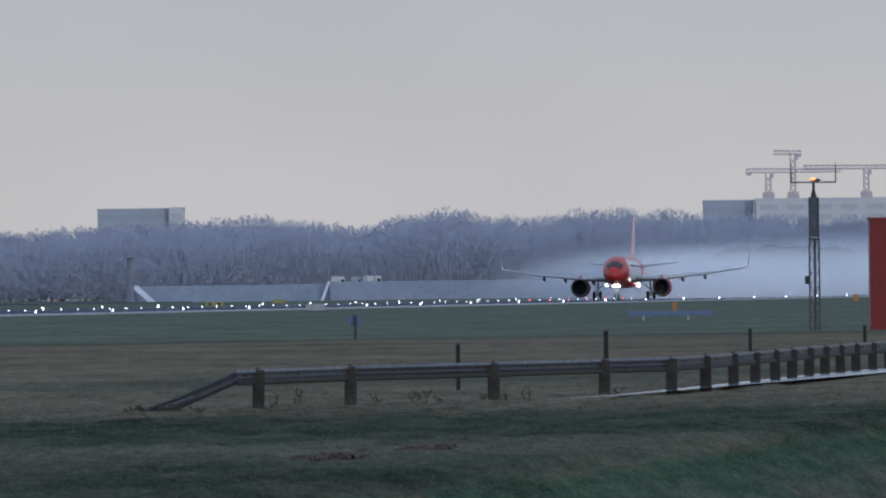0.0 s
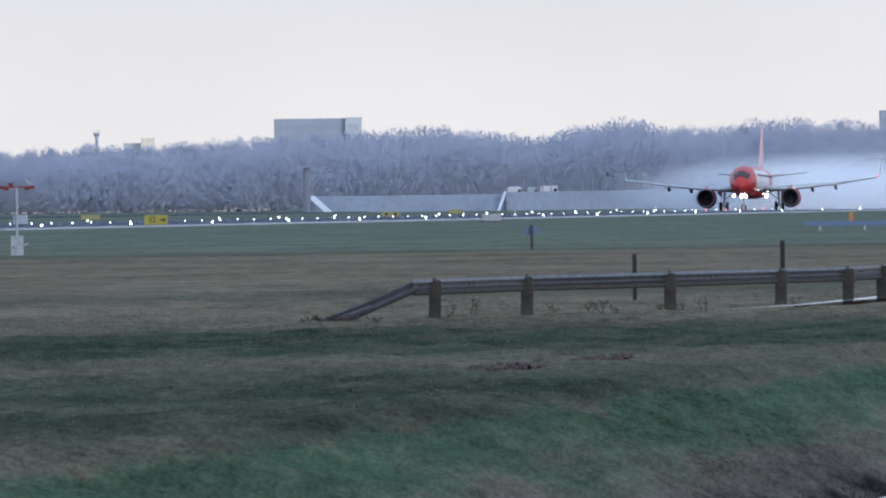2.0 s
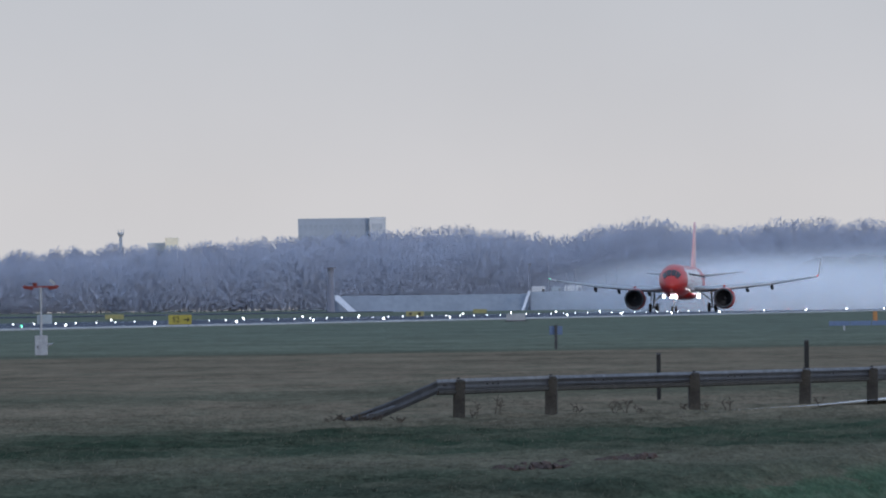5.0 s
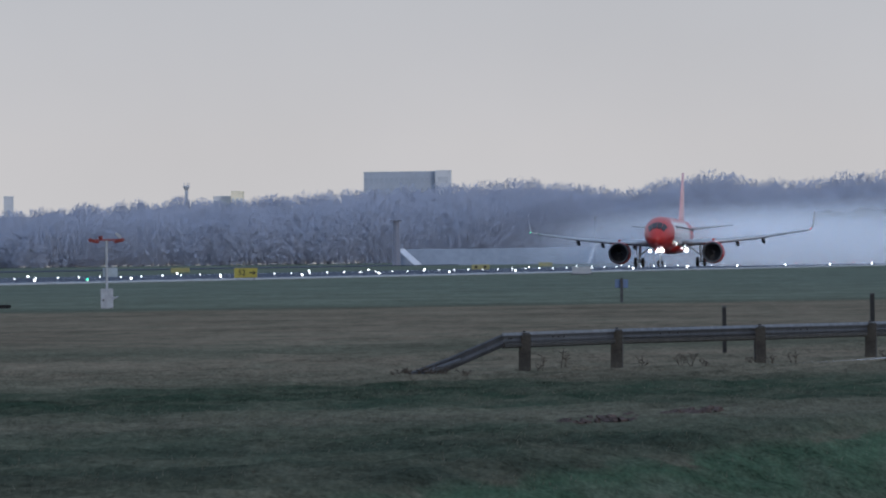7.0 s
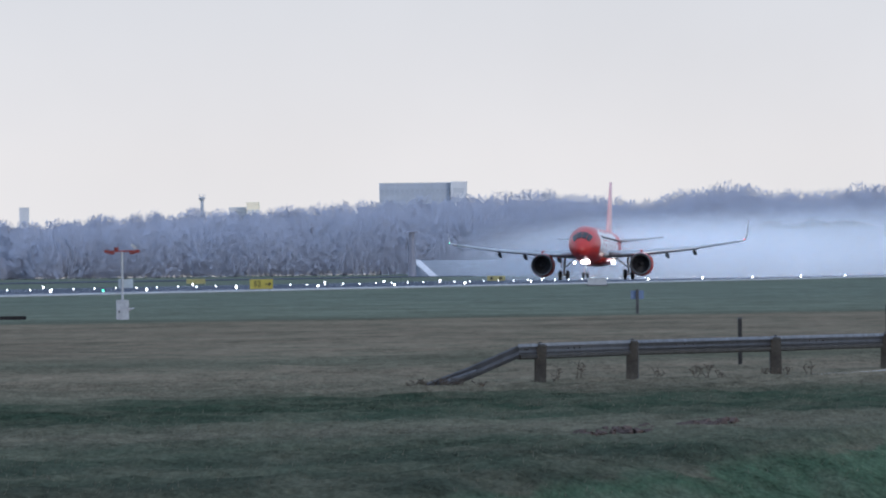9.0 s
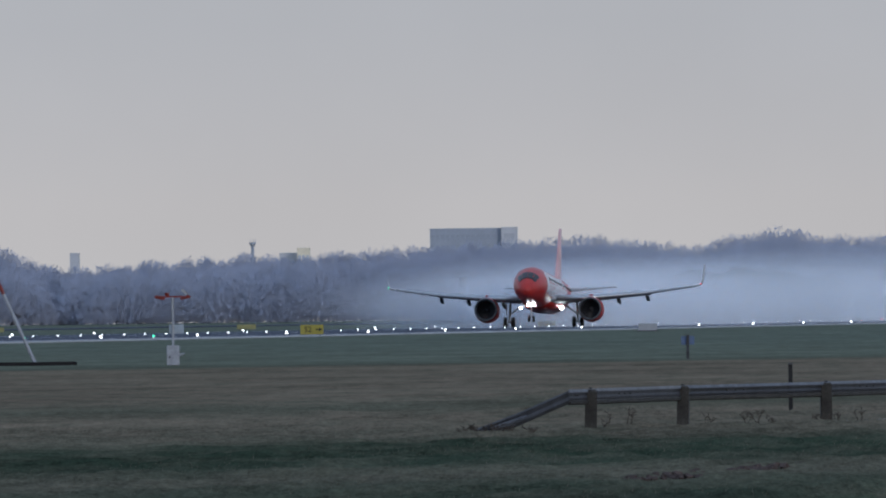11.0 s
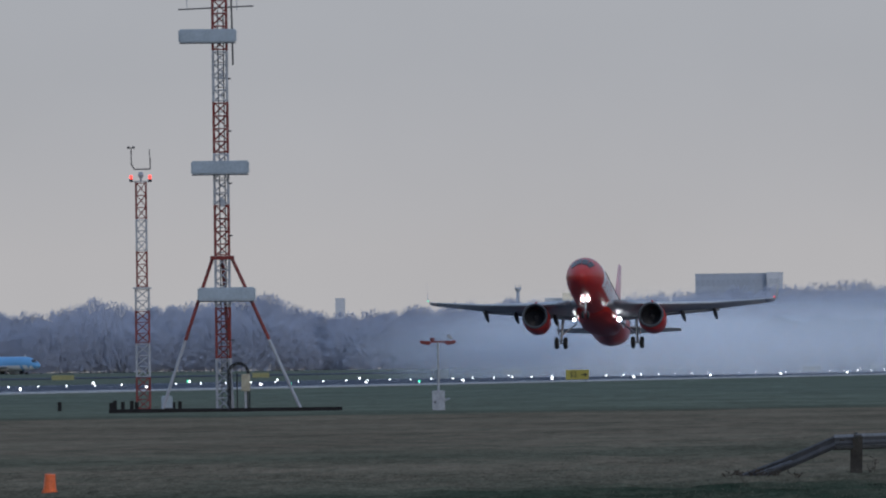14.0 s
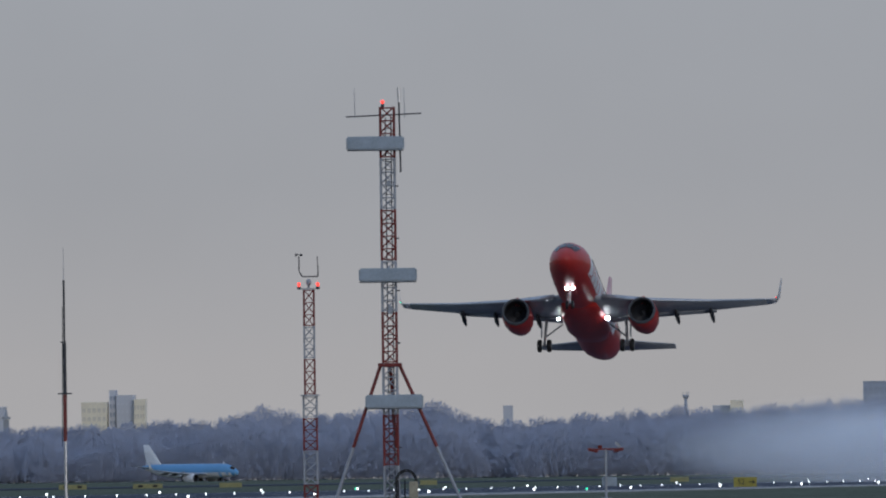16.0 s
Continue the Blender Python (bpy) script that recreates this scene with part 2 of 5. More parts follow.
def face_up(ob, n):
    """Shade fine blades and twigs by one common normal, as a soft mass."""
    me = ob.data
    for p in me.polygons:
        p.use_smooth = True
    me.normals_split_custom_set_from_vertices([Vector(n).normalized()] * len(me.vertices))
    return ob


def raw_mesh(name, verts, faces, material, parent=None):
    me = bpy.data.meshes.new(name)
    me.from_pydata(verts, [], faces)
    me.materials.append(material)
    ob = new(name, me)
    if parent:
        ob.parent = parent
    return ob


def thing(name, m, label, category, group="", kind=""):
    ob = new(name)
    ob.matrix_world = m
    return tagged(ob, label, category, group, kind)


def box(bm, cx, cy, cz, sx, sy, sz, bevel=0.0, m=None):
    got = bmesh.ops.create_cube(bm, size=1)["verts"]
    bmesh.ops.scale(bm, vec=(sx, sy, sz), verts=got)
    bmesh.ops.translate(bm, vec=(cx, cy, cz), verts=got)
    if bevel:
        edges = {e for v in got for e in v.link_edges}
        bmesh.ops.bevel(bm, geom=list(edges), offset=bevel, segments=2, affect="EDGES")
    elif m is not None:
        bmesh.ops.transform(bm, matrix=m, verts=got)
    return bm


def rod(bm, a, b, r, r2=None, seg=8):
    a, b = Vector(a), Vector(b)
    d = b - a
    m = Matrix.Translation((a + b) / 2) @ d.to_track_quat("Z", "Y").to_matrix().to_4x4()
    bmesh.ops.create_cone(bm, cap_ends=True, segments=seg, radius1=r, radius2=r if r2 is None else r2, depth=d.length, matrix=m)
    return bm


def ball(bm, c, r, sx=1, sy=1, sz=1, seg=10):
    m = Matrix.Translation(c) @ Matrix.Diagonal((sx, sy, sz, 1))
    bmesh.ops.create_uvsphere(bm, u_segments=seg, v_segments=max(5, seg // 2), radius=r, matrix=m)
    return bm


def loft(bm, rings, close=True):
    """Skin over rings of equal count; the end rings are closed."""
    made = [[bm.verts.new(p) for p in ring] for ring in rings]
    for a, b in zip(made, made[1:]):
        for i in range(len(a)):
            j = (i + 1) % len(a)
            bm.faces.new((a[i], a[j], b[j], b[i]))
    if close:
        bm.faces.new(made[0])
        bm.faces.new(list(reversed(made[-1])))
    return bm


def oval(y, z, rx, rz, n=28):
    return [(rx * math.cos(2 * math.pi * k / n), y, z + rz * math.sin(2 * math.pi * k / n)) for k in range(n)]


B = bmesh.new

# ---- ground ----
SHEAR = 0.0937   # the runway, the ditch and the wet path all run this way
ALONG = Vector((0.0933, 0.9956, 0))
ASIDE = Vector((-0.9956, 0.0933, 0))


def ditch_edge(y):
    return 1.3 + 0.093 * (y - 148)


def ground_height(q, y):
    """q: metres to the right of the water's edge."""
    if q < -2.9:
        z = 0.0
    elif q < 0:
        k = (q + 2.9) / 2.9
        z = -1.0 * (0.75 * k + 0.25 * k * k)
    elif q < 5:
        z = -1.0 - 0.5 * math.sin(math.pi * q / 5)
    elif q < 8:
        z = -1.0 + (q - 5) / 3
    else:
        z = 0.0
    if 80 < y < 420 and -40 < q < 0:
        p = Vector((q * 1.1, y * 0.16, 0))
        tuft = Vector((q * 4.2, y * 1.1, 5))
        z += (0.06 * noise.noise(p) + 0.03 * noise.noise(p * 3.1) + 0.03 * noise.noise(tuft) + 0.02 * noise.noise(tuft * 2.3)) * min(1, -q / 0.6)
    return z


def make_ground():
    qs = [-3500, -1500, -600, -250, -100, -60, -40] + [-30 + 0.8 * k for k in range(18)] + [-15.5 + 0.09 * k for k in range(172)] + [0, 0.6, 1.5, 2.5, 4, 5, 6, 7, 8, 10, 14, 25, 60, 200, 800, 3500]
    ys = [-900, -400, -150, -60, 0, 40, 70] + [80 + 0.35 * k for k in range(540)] + [270 + 2.5 * k for k in range(16)] + [310 + 8 * k for k in range(15)] + [440, 500, 600, 800, 1100, 1600, 2400, 3400, 4990]
    verts = [(ditch_edge(y) + q, y, ground_height(q, y)) for y in ys for q in qs]
    n = len(qs)
    faces = [(j * n + i, j * n + i + 1, (j + 1) * n + i + 1, (j + 1) * n + i) for j in range(len(ys) - 1) for i in range(n - 1)]
    g = raw_mesh("ground", verts, faces, TURF)
    for p in g.data.polygons:
        p.use_smooth = True
    tagged(g, "flat winter airfield grass in green and straw stripes", "grass", kind="structure")
    w = raw_mesh("water", [(ditch_edge(y) + q, y, -1.02) for y in (-300, 700) for q in (-0.4, 5.3)], [(0, 1, 3, 2)], WATER)
    tagged(w, "still water in the ditch reflecting the pale sky", "water", kind="structure")


make_ground()


def on_runway(s, n, z=0.0):
    p = ALONG * s + ASIDE * n
    return Vector((p.x, p.y, z))


def strip(name, s0, s1, n0, n1, z0, z1, material, label="", category="", kind="structure", step=0):
    bm = B()
    count = max(1, round((s1 - s0) / step)) if step else 1
    for k in range(count):
        a, b = s0 + (s1 - s0) * k / count, s0 + (s1 - s0) * (k + 1) / count
        c = [on_runway(s, n, z) for z in (z0, z1) for s, n in ((a, n0), (b, n0), (b, n1), (a, n1))]
        v = [bm.verts.new(p) for p in c]
        for f in ((0, 3, 2, 1), (4, 5, 6, 7), (0, 1, 5, 4), (1, 2, 6, 5), (2, 3, 7, 6), (3, 0, 4, 7)):
            bm.faces.new([v[i] for i in f])
    return tagged(link_mesh(name, bm, material), label, category, kind=kind)


CENTRE = 205.0   # metres from the eye's own line to the runway's middle
strip("runway", 700, 4900, CENTRE - 33, CENTRE + 30, -0.3, 0.06, ASPHALT, "dark wet asphalt runway across the field", "runway")
strip("pavement", 700, 4900, CENTRE - 37, CENTRE - 33.1, -0.3, 0.1, CONCRETE, "pale wet concrete edge along the runway", "pavement")


def runway_marks():
    bm = B()
    for k in range(60):
        c = [on_runway(900 + 60 * k + a, CENTRE + n, 0.066) for a, n in ((0, -0.45), (30, -0.45), (30, 0.45), (0, 0.45))]
        bm.faces.new([bm.verts.new(p) for p in c])
    for n in (-22.5, 22.5):
        c = [on_runway(s, CENTRE + n + d, 0.066) for s, d in ((700, -0.45), (4900, -0.45), (4900, 0.45), (700, 0.45))]
        bm.faces.new([bm.verts.new(p) for p in c])
    tagged(link_mesh("runway_marking", bm, MARK), "white painted runway centre dashes and edge lines", "road marking", kind="structure")


runway_marks()
strip("taxiway", 700, 4900, CENTRE + 150, CENTRE + 180, -0.3, 0.15, ASPHALT, "dark wet taxiway beyond the runway", "taxiway")


def wet_path():
    bm = B()
    left, right = [], []
    for k in range(40):
        y = 256 + 4 * k
        far, near = 2.21 + 0.0866 * (y - 269.5), 2.14 + 0.0935 * (y - 261.3) - 0.08 * max(0, 266 - y)
        w = (near - far) * min(1, 0.12 + 0.06 * k) * (1 + 0.25 * noise.noise((k * 0.7, 0, 0)))
        left.append(bm.verts.new((near - w, y, 0.06)))
        right.append(bm.verts.new((near, y, 0.06)))
    for k in range(39):
        bm.faces.new((left[k], right[k], right[k + 1], left[k + 1]))
    tagged(link_mesh("puddled_path", bm, WETPATH), "narrow puddled path gleaming behind the guard rail", "path", kind="structure")


wet_path()

# ---- far woods, tops in metres along the skyline ----
SKYLINE = [(-340, 13), (-279, 13.2), (-270, 14.7), (-253, 13.7), (-241, 17.8), (-230, 14.4), (-221, 16.6), (-197, 18), (-189, 15), (-182, 13), (-165, 14.2), (-150, 15),
           (-133, 16), (-119, 15.7), (-100, 16.7), (-88, 17.6), (-63, 18.8), (-44, 19.5), (-27, 17.9), (-19, 16.6), (-12, 18.9), (0, 21), (10, 19.4), (24, 18.8), (34, 20.1),
           (46, 20), (66, 19), (90, 17.8), (114, 17), (170, 18)]


def skyline(x):
    for (a, h), (b, k) in zip(SKYLINE, SKYLINE[1:]):
        if a <= x < b:
            return h + (k - h) * (x - a) / (b - a)
    return 14.0


def twig_cloud(rng, cx, cy, top, width, count, base=0.12, length=1.0):
    """Twigs of one bare crown: thin blades that fan out from the boughs."""
    ang = rng.uniform(0, 2 * np.pi, count)
    r = width * np.sqrt(rng.uniform(0, 1, count))
    h = rng.uniform(0, 1, count) ** 0.62
    dome = np.sqrt(np.clip(1 - (r / width) ** 2 * 0.9, 0, 1))
    z = top * (base + (1 - base) * h * dome)
    x, y = cx + r * np.cos(ang), cy + r * np.sin(ang)
    L = length * rng.uniform(0.5, 1.4, count)
    lean = rng.normal(0, 0.4, (count, 2)) + np.stack([np.cos(ang), np.sin(ang)], 1) * (r / width)[:, None] * 0.7
    tip = np.stack([x + lean[:, 0] * L, y + lean[:, 1] * L, z + L * rng.uniform(0.5, 1.0, count)], 1)
    w = rng.uniform(0.07, 0.16, count) * length
    a = np.stack([x - w, y, z], 1)
    b = np.stack([x + w, y + rng.normal(0, 0.2, count), z], 1)
    return np.stack([a, b, tip], 1).reshape(-1, 3)


def bough_fan(rng, cx, cy, top, width, count):
    """Long thin branches that rise from the trunk and fan out to a feathery crown edge."""
    ang = rng.uniform(0, 2 * np.pi, count)
    out = np.sqrt(rng.uniform(0, 1, count))
    low = top * rng.uniform(0.3, 0.72, count)
    high = top * (0.45 + 0.54 * np.sqrt(np.clip(1 - out ** 2 * 0.85, 0, 1))) * rng.uniform(0.9, 1.03, count)
    high = np.maximum(high, low + 0.8)
    foot = np.stack([cx + 0.35 * width * out * np.cos(ang), cy + 0.35 * width * out * np.sin(ang), low], 1)
    tip = np.stack([cx + 1.0 * width * out * np.cos(ang), cy + 1.0 * width * out * np.sin(ang), high], 1)
    w = np.stack([rng.uniform(0.05, 0.11, count), np.zeros(count), np.zeros(count)], 1)
    return np.stack([foot - w, foot + w, tip], 1).reshape(-1, 3)


def make_woods(name, y0, depth, count, lower, seed, twigs, label, base=0.12, uneven=0.0, stem=0.22, spread=1.0, boughs=70):
    rng = np.random.default_rng(seed)
    cloud, trunk_bm = [], B()
    for k in range(count):
        x = -345 + 515 * (k + rng.uniform(0, 1)) / count
        y = y0 + rng.uniform(0, depth)
        top = max(5, (skyline(x) - lower) * rng.uniform(0.93 - uneven, 1.03 + uneven)) * 1.14
        width = top * rng.uniform(0.2, 0.34) * spread
        cloud.append(twig_cloud(rng, x, y, top * 0.96, width, twigs, base))
        cloud.append(bough_fan(rng, x, y, top, width, boughs))
        rod(trunk_bm, (x, y, 0), (x + rng.normal(0, 0.4), y, top * 0.75), stem, stem * 0.25, 5)
        for j in range(3):
            q = rng.uniform(0, 6.3)
            rod(trunk_bm, (x, y, top * (0.25 + 0.13 * j)), (x + width * 0.8 * math.cos(q), y + width * 0.8 * math.sin(q), top * (0.6 + 0.1 * j)), stem * 0.4, stem * 0.13, 4)
    v = np.concatenate(cloud)
    root = thing(name, Matrix(), label, "woods", kind="stuff")
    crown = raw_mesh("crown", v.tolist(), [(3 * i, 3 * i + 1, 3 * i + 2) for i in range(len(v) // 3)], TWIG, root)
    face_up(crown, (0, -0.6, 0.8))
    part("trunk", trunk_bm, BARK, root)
    return root


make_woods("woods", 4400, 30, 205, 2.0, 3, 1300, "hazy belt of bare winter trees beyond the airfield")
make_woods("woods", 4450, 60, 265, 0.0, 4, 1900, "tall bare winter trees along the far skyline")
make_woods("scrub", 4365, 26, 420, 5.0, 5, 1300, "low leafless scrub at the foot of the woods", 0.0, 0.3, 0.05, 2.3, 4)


# ---- far buildings ----
def far_block(name, x0, x1, y, depth, top, material, label, rows=0, cols=0, pane=PANE, group=""):
    """A far block with storeys of windows that are recessed panes."""
    ob = thing(name, pose((x0 + x1) / 2, y, 0), label, "building", group)
    w = x1 - x0
    part("wall", box(B(), 0, depth / 2, top / 2, w, depth, top), material, ob)
    part("roof", box(B(), 0, depth / 2, top + 0.25, w + 0.1, depth + 0.1, 0.5), material, ob)
    if rows:
        proto = None
        for r in range(rows):
            for c in range(cols):
                px, pz = -w / 2 + w * (c + 0.5) / cols, top - (top * 0.55) * (r + 0.5) / rows - 0.6
                if proto is None:
                    proto = part("window", box(B(), 0, 0, 0, w / cols * 0.66, 0.12, top * 0.55 / rows * 0.5), pane, ob)
                    proto.location = (px, -0.04, pz)
                else:
                    o = new("window", proto.data)
                    o.parent, o.location = ob, (px, -0.04, pz)
    return ob


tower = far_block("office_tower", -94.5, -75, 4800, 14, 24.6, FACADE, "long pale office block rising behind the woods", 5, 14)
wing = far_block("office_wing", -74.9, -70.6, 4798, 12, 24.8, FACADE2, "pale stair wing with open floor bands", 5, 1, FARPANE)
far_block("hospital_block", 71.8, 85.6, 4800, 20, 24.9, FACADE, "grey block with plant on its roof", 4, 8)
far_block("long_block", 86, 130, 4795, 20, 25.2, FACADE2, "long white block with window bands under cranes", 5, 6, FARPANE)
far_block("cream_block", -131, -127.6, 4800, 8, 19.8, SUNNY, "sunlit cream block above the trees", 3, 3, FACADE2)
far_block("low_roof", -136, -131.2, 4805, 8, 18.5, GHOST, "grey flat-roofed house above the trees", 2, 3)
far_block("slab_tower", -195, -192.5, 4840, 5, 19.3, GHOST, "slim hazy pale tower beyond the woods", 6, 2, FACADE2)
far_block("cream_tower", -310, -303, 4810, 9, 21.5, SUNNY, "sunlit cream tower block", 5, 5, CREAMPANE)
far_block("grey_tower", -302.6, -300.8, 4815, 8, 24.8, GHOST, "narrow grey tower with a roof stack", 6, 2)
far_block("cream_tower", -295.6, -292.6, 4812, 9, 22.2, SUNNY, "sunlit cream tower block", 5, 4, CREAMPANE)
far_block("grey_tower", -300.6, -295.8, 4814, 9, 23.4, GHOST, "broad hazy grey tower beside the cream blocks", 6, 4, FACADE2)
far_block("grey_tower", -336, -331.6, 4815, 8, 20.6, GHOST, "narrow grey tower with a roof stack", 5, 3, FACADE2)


def church_spire(x, y, top, w):
    ob = thing("spire", pose(x, y, 0), "dark slender steeple above the trees", "spire")
    part("tower", box(B(), 0, 0, top * 0.42, w, w, top * 0.84), GREY, ob)
    part("gallery", box(B(), 0, 0, top * 0.86, w * 1.5, w * 1.5, 0.7), GREY, ob)
    part("cap", rod(B(), (0, 0, top * 0.86), (0, 0, top), w * 0.4, 0.1, 8), GREY, ob)


def radio_tower(x, y, top):
    ob = thing("radio_tower", pose(x, y, 0), "slim grey tower with a wide round gallery on top", "tower")
    part("shaft", rod(B(), (0, 0, 0), (0, 0, top - 1.6), 1.0, 0.42, 10), FACADE, ob)
    part("gallery", rod(B(), (0, 0, top - 1.7), (0, 0, top - 0.9), 0.45, 0.9, 14), FACADE, ob)
    part("parapet", rod(B(), (0, 0, top - 0.88), (0, 0, top - 0.5), 0.9, 0.88, 14), FACADE, ob)
    for k in range(5):
        a = 2 * math.pi * k / 5
        part("aerial", rod(B(), (0.8 * math.cos(a), 0.8 * math.sin(a), top - 0.5), (0.8 * math.cos(a), 0.8 * math.sin(a), top + 0.3), 0.06, seg=4), FACADE, ob)


radio_tower(-142.9, 4790, 22.4)
church_spire(-329.4, 4790, 20.8, 1.5)


def crane(x, y, top, jib_l, jib_r, label):
    ob = thing("tower_crane", pose(x, y, 0), label, "crane")
    bm = B()
    for sx in (-0.7, 0.7):
        for sy in (-0.7, 0.7):
            rod(bm, (sx, sy, 0), (sx, sy, top), 0.16, seg=4)
    for k in range(int(top / 1.6)):
        rod(bm, (-0.7, -0.7, k * 1.6), (0.7, -0.7, k * 1.6 + 1.6), 0.12, seg=4)
        rod(bm, (0.7, -0.7, k * 1.6), (-0.7, -0.7, k * 1.6 + 1.6), 0.12, seg=4)
    part("mast", bm, CRANE, ob)
    bm = B()
    for z in (0, 1.1):
        rod(bm, (-jib_l, 0, top + z), (jib_r, 0, top + z * 0.8), 0.16, seg=4)
    n = max(2, int((jib_l + jib_r) / 1.5))
    for k in range(n):
        a, b = -jib_l + (jib_l + jib_r) * k / n, -jib_l + (jib_l + jib_r) * (k + 1) / n
        rod(bm, (a, 0, top), ((a + b) / 2, 0, top + 1), 0.1, seg=4)
        rod(bm, ((a + b) / 2, 0, top + 1), (b, 0, top), 0.1, seg=4)
    part("jib", bm, CRANE, ob)
    part("cab", box(B(), 0.9, -0.4, top - 0.9, 1.1, 1.2, 1.2, 0.1), CRANE, ob)
    part("counterweight", box(B(), -jib_l + 0.8 if jib_l < jib_r else jib_r - 0.8, 0, top - 0.3, 1.4, 1.2, 0.9, 0.1), CRANE, ob)
    part("base_collar", box(B(), 0, 0, 26.4, 3.2, 3.0, 2.4, 0.2), CRANE, ob)


crane(97.1, 4835, 38.0, 5.4, 2.4, "orange-red tower crane with a short jib")
crane(90.2, 4832, 33.0, 6.2, 20, "pale red tower crane with a long jib")
crane(117.4, 4838, 33.8, 17.5, 12, "orange tower crane with a long jib")


# ---- bank and poles between runway and woods ----
def noise_bank(x0, x1, y, top, ramp_w, coping, label):
    ob = thing("noise_bank", pose(0, y, 0), label, "embankment")
    n = 10
    for k in range(n):
        a, b = x0 + (x1 - x0) * k / n, x0 + (x1 - x0) * (k + 1) / n
        bm = B()
        v = [bm.verts.new(p) for p in ((a, 0, 0), (b, 0, 0), (b, 1.4, top), (a, 1.4, top), (a, 3, 0), (b, 3, 0), (b, 2.2, top), (a, 2.2, top))]
        for f in ((0, 1, 2, 3), (3, 2, 6, 7), (7, 6, 5, 4), (0, 3, 7, 4), (1, 5, 6, 2)):
            bm.faces.new([v[i] for i in f])
        part("panel", bm, BANK, ob)
    bm = B()
    v = [bm.verts.new(p) for p in ((x0 - 0.5, 0, top + 0.15), (x0 + coping, 0, top + 0.15), (x0 + ramp_w + coping, -6, 0), (x0 + ramp_w - 0.5, -6, 0),
                                   (x0 - 0.5, 0.3, top), (x0 + coping, 0.3, top), (x0 + ramp_w + coping, -5.7, -0.2), (x0 + ramp_w - 0.5, -5.7, -0.2))]
    for f in ((0, 1, 2, 3), (7, 6, 5, 4), (0, 3, 7, 4), (1, 5, 6, 2), (0, 4, 5, 1), (3, 2, 6, 7)):
        bm.faces.new([v[i] for i in f])
    part("end_coping", bm, FACADE2, ob, "white slanted coping")
    return ob


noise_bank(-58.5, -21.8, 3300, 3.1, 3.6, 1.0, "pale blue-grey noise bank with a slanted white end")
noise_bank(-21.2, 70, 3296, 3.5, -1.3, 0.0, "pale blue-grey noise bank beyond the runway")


def pole(x, y, top, r, material, label, name="pole"):
    ob = thing(name, pose(x, y, 0), label, "pole", "poles before the woods")
    part("shaft", rod(B(), (0, 0, 0), (0, 0, top), r, r * 0.7, 7), material, ob)
    part("cap", box(B(), 0, 0, top + 0.1, r * 2.6, r * 2.6, 0.2), material, ob)
    return ob


pole(-58.8, 3290, 8.4, 0.85, COLUMN, "thick dark brown column at the end of the bank", "column")
pole(-21.5, 3310, 8.6, 0.2, COLUMN, "thin dark pole behind the bank")
for k, x in enumerate((-18, -14.6, -13, -10.5, -7, -5, -1.5, 1.6, 4.2, 8.3)):
    pole(x, 3330, 5.6 + 0.9 * (k % 3), 0.13, COLUMN, "thin dark pole behind the bank")


def far_van(x, y, z, w, h, material, name, label):
    ob = thing(name, pose(x, y, z), label, "vehicle")
    part("body", box(B(), 0, 0, h / 2 + 0.4, w, 2, h, 0.12), material, ob)
    part("windscreen", box(B(), w * 0.36, -0.97, h * 0.72 + 0.4, w * 0.2, 0.12, h * 0.3), GLASS, ob)
    bm = rod(B(), (-w * 0.3, -1.05, 0.4), (-w * 0.3, -0.8, 0.4), 0.4, seg=12)
    part("wheel", bm, RUBBER, ob)
    part("wheel", rod(B(), (w * 0.3, -1.05, 0.4), (w * 0.3, -0.8, 0.4), 0.4, seg=12), RUBBER, ob)


far_van(-20.0, 3335, 0, 2.6, 4.1, FACADE2, "truck", "white truck parked behind the noise bank")
far_van(-16.6, 3336, 0, 1.9, 4.0, PANEL, "truck", "blue-grey truck parked behind the noise bank")
far_van(-13.4, 3335, 0, 3.4, 4.2, FACADE2, "truck", "white truck parked behind the noise bank")

# ---- runway lights ----
def runway_light(glow, r, label, group):
    ob = thing("runway_light", pose(0, 0, -50), label, "runway light", group)
    part("base", rod(B(), (0, 0, -0.02), (0, 0, 0.1), r * 0.9, r * 0.7, 10), STEEL, ob)
    part("lens", ball(B(), (0, 0, 0.1 + r * 0.8), r, seg=10), glow, ob, smooth=True)
    return ob


def place_lights():
    rng = random.Random(7)
    kinds = {k: [] for k in ("edge", "centre", "red", "green", "orange")}
    for k in range(58):
        s = 1120 + 60 * k
        kinds["edge"].append((s, CENTRE - 24.5, 0.06))
        kinds["edge"].append((s + 4, CENTRE + 24.5, 0.06))
    for k in range(91):
        s = 1125 + 15 * k
        kinds["red" if s > 2290 and k % 2 else "centre"].append((s, CENTRE, 0.06))
    for s, n in ((1290, -28), (1335, 26), (1372, -27), (1620, 27)):
        kinds["green"].append((s, CENTRE + n, 0.06))
    for k in range(9):
        kinds["orange"].append((2980 + 45 * k, CENTRE + 40, 0.0))
    for name, glow, r, label in (("edge", LAMPW, 0.085, "bright white runway edge light on a low base"), ("centre", LAMPC, 0.056, "small white runway centre light"),
                                 ("red", LAMPR, 0.09, "small red runway light"), ("green", LAMPG, 0.08, "small green runway light"),
                                 ("orange", LAMPO, 0.14, "small orange taxiway light")):
        first = None
        for s, n, z in kinds[name]:
            p = on_runway(s + rng.uniform(-0.6, 0.6), n, z)
            if first is None:
                first = runway_light(glow, r, label, name + " runway lights")
                first.matrix_world = Matrix.Translation(p)
            else:
                copy_thing(first, Matrix.Translation(p))


place_lights()


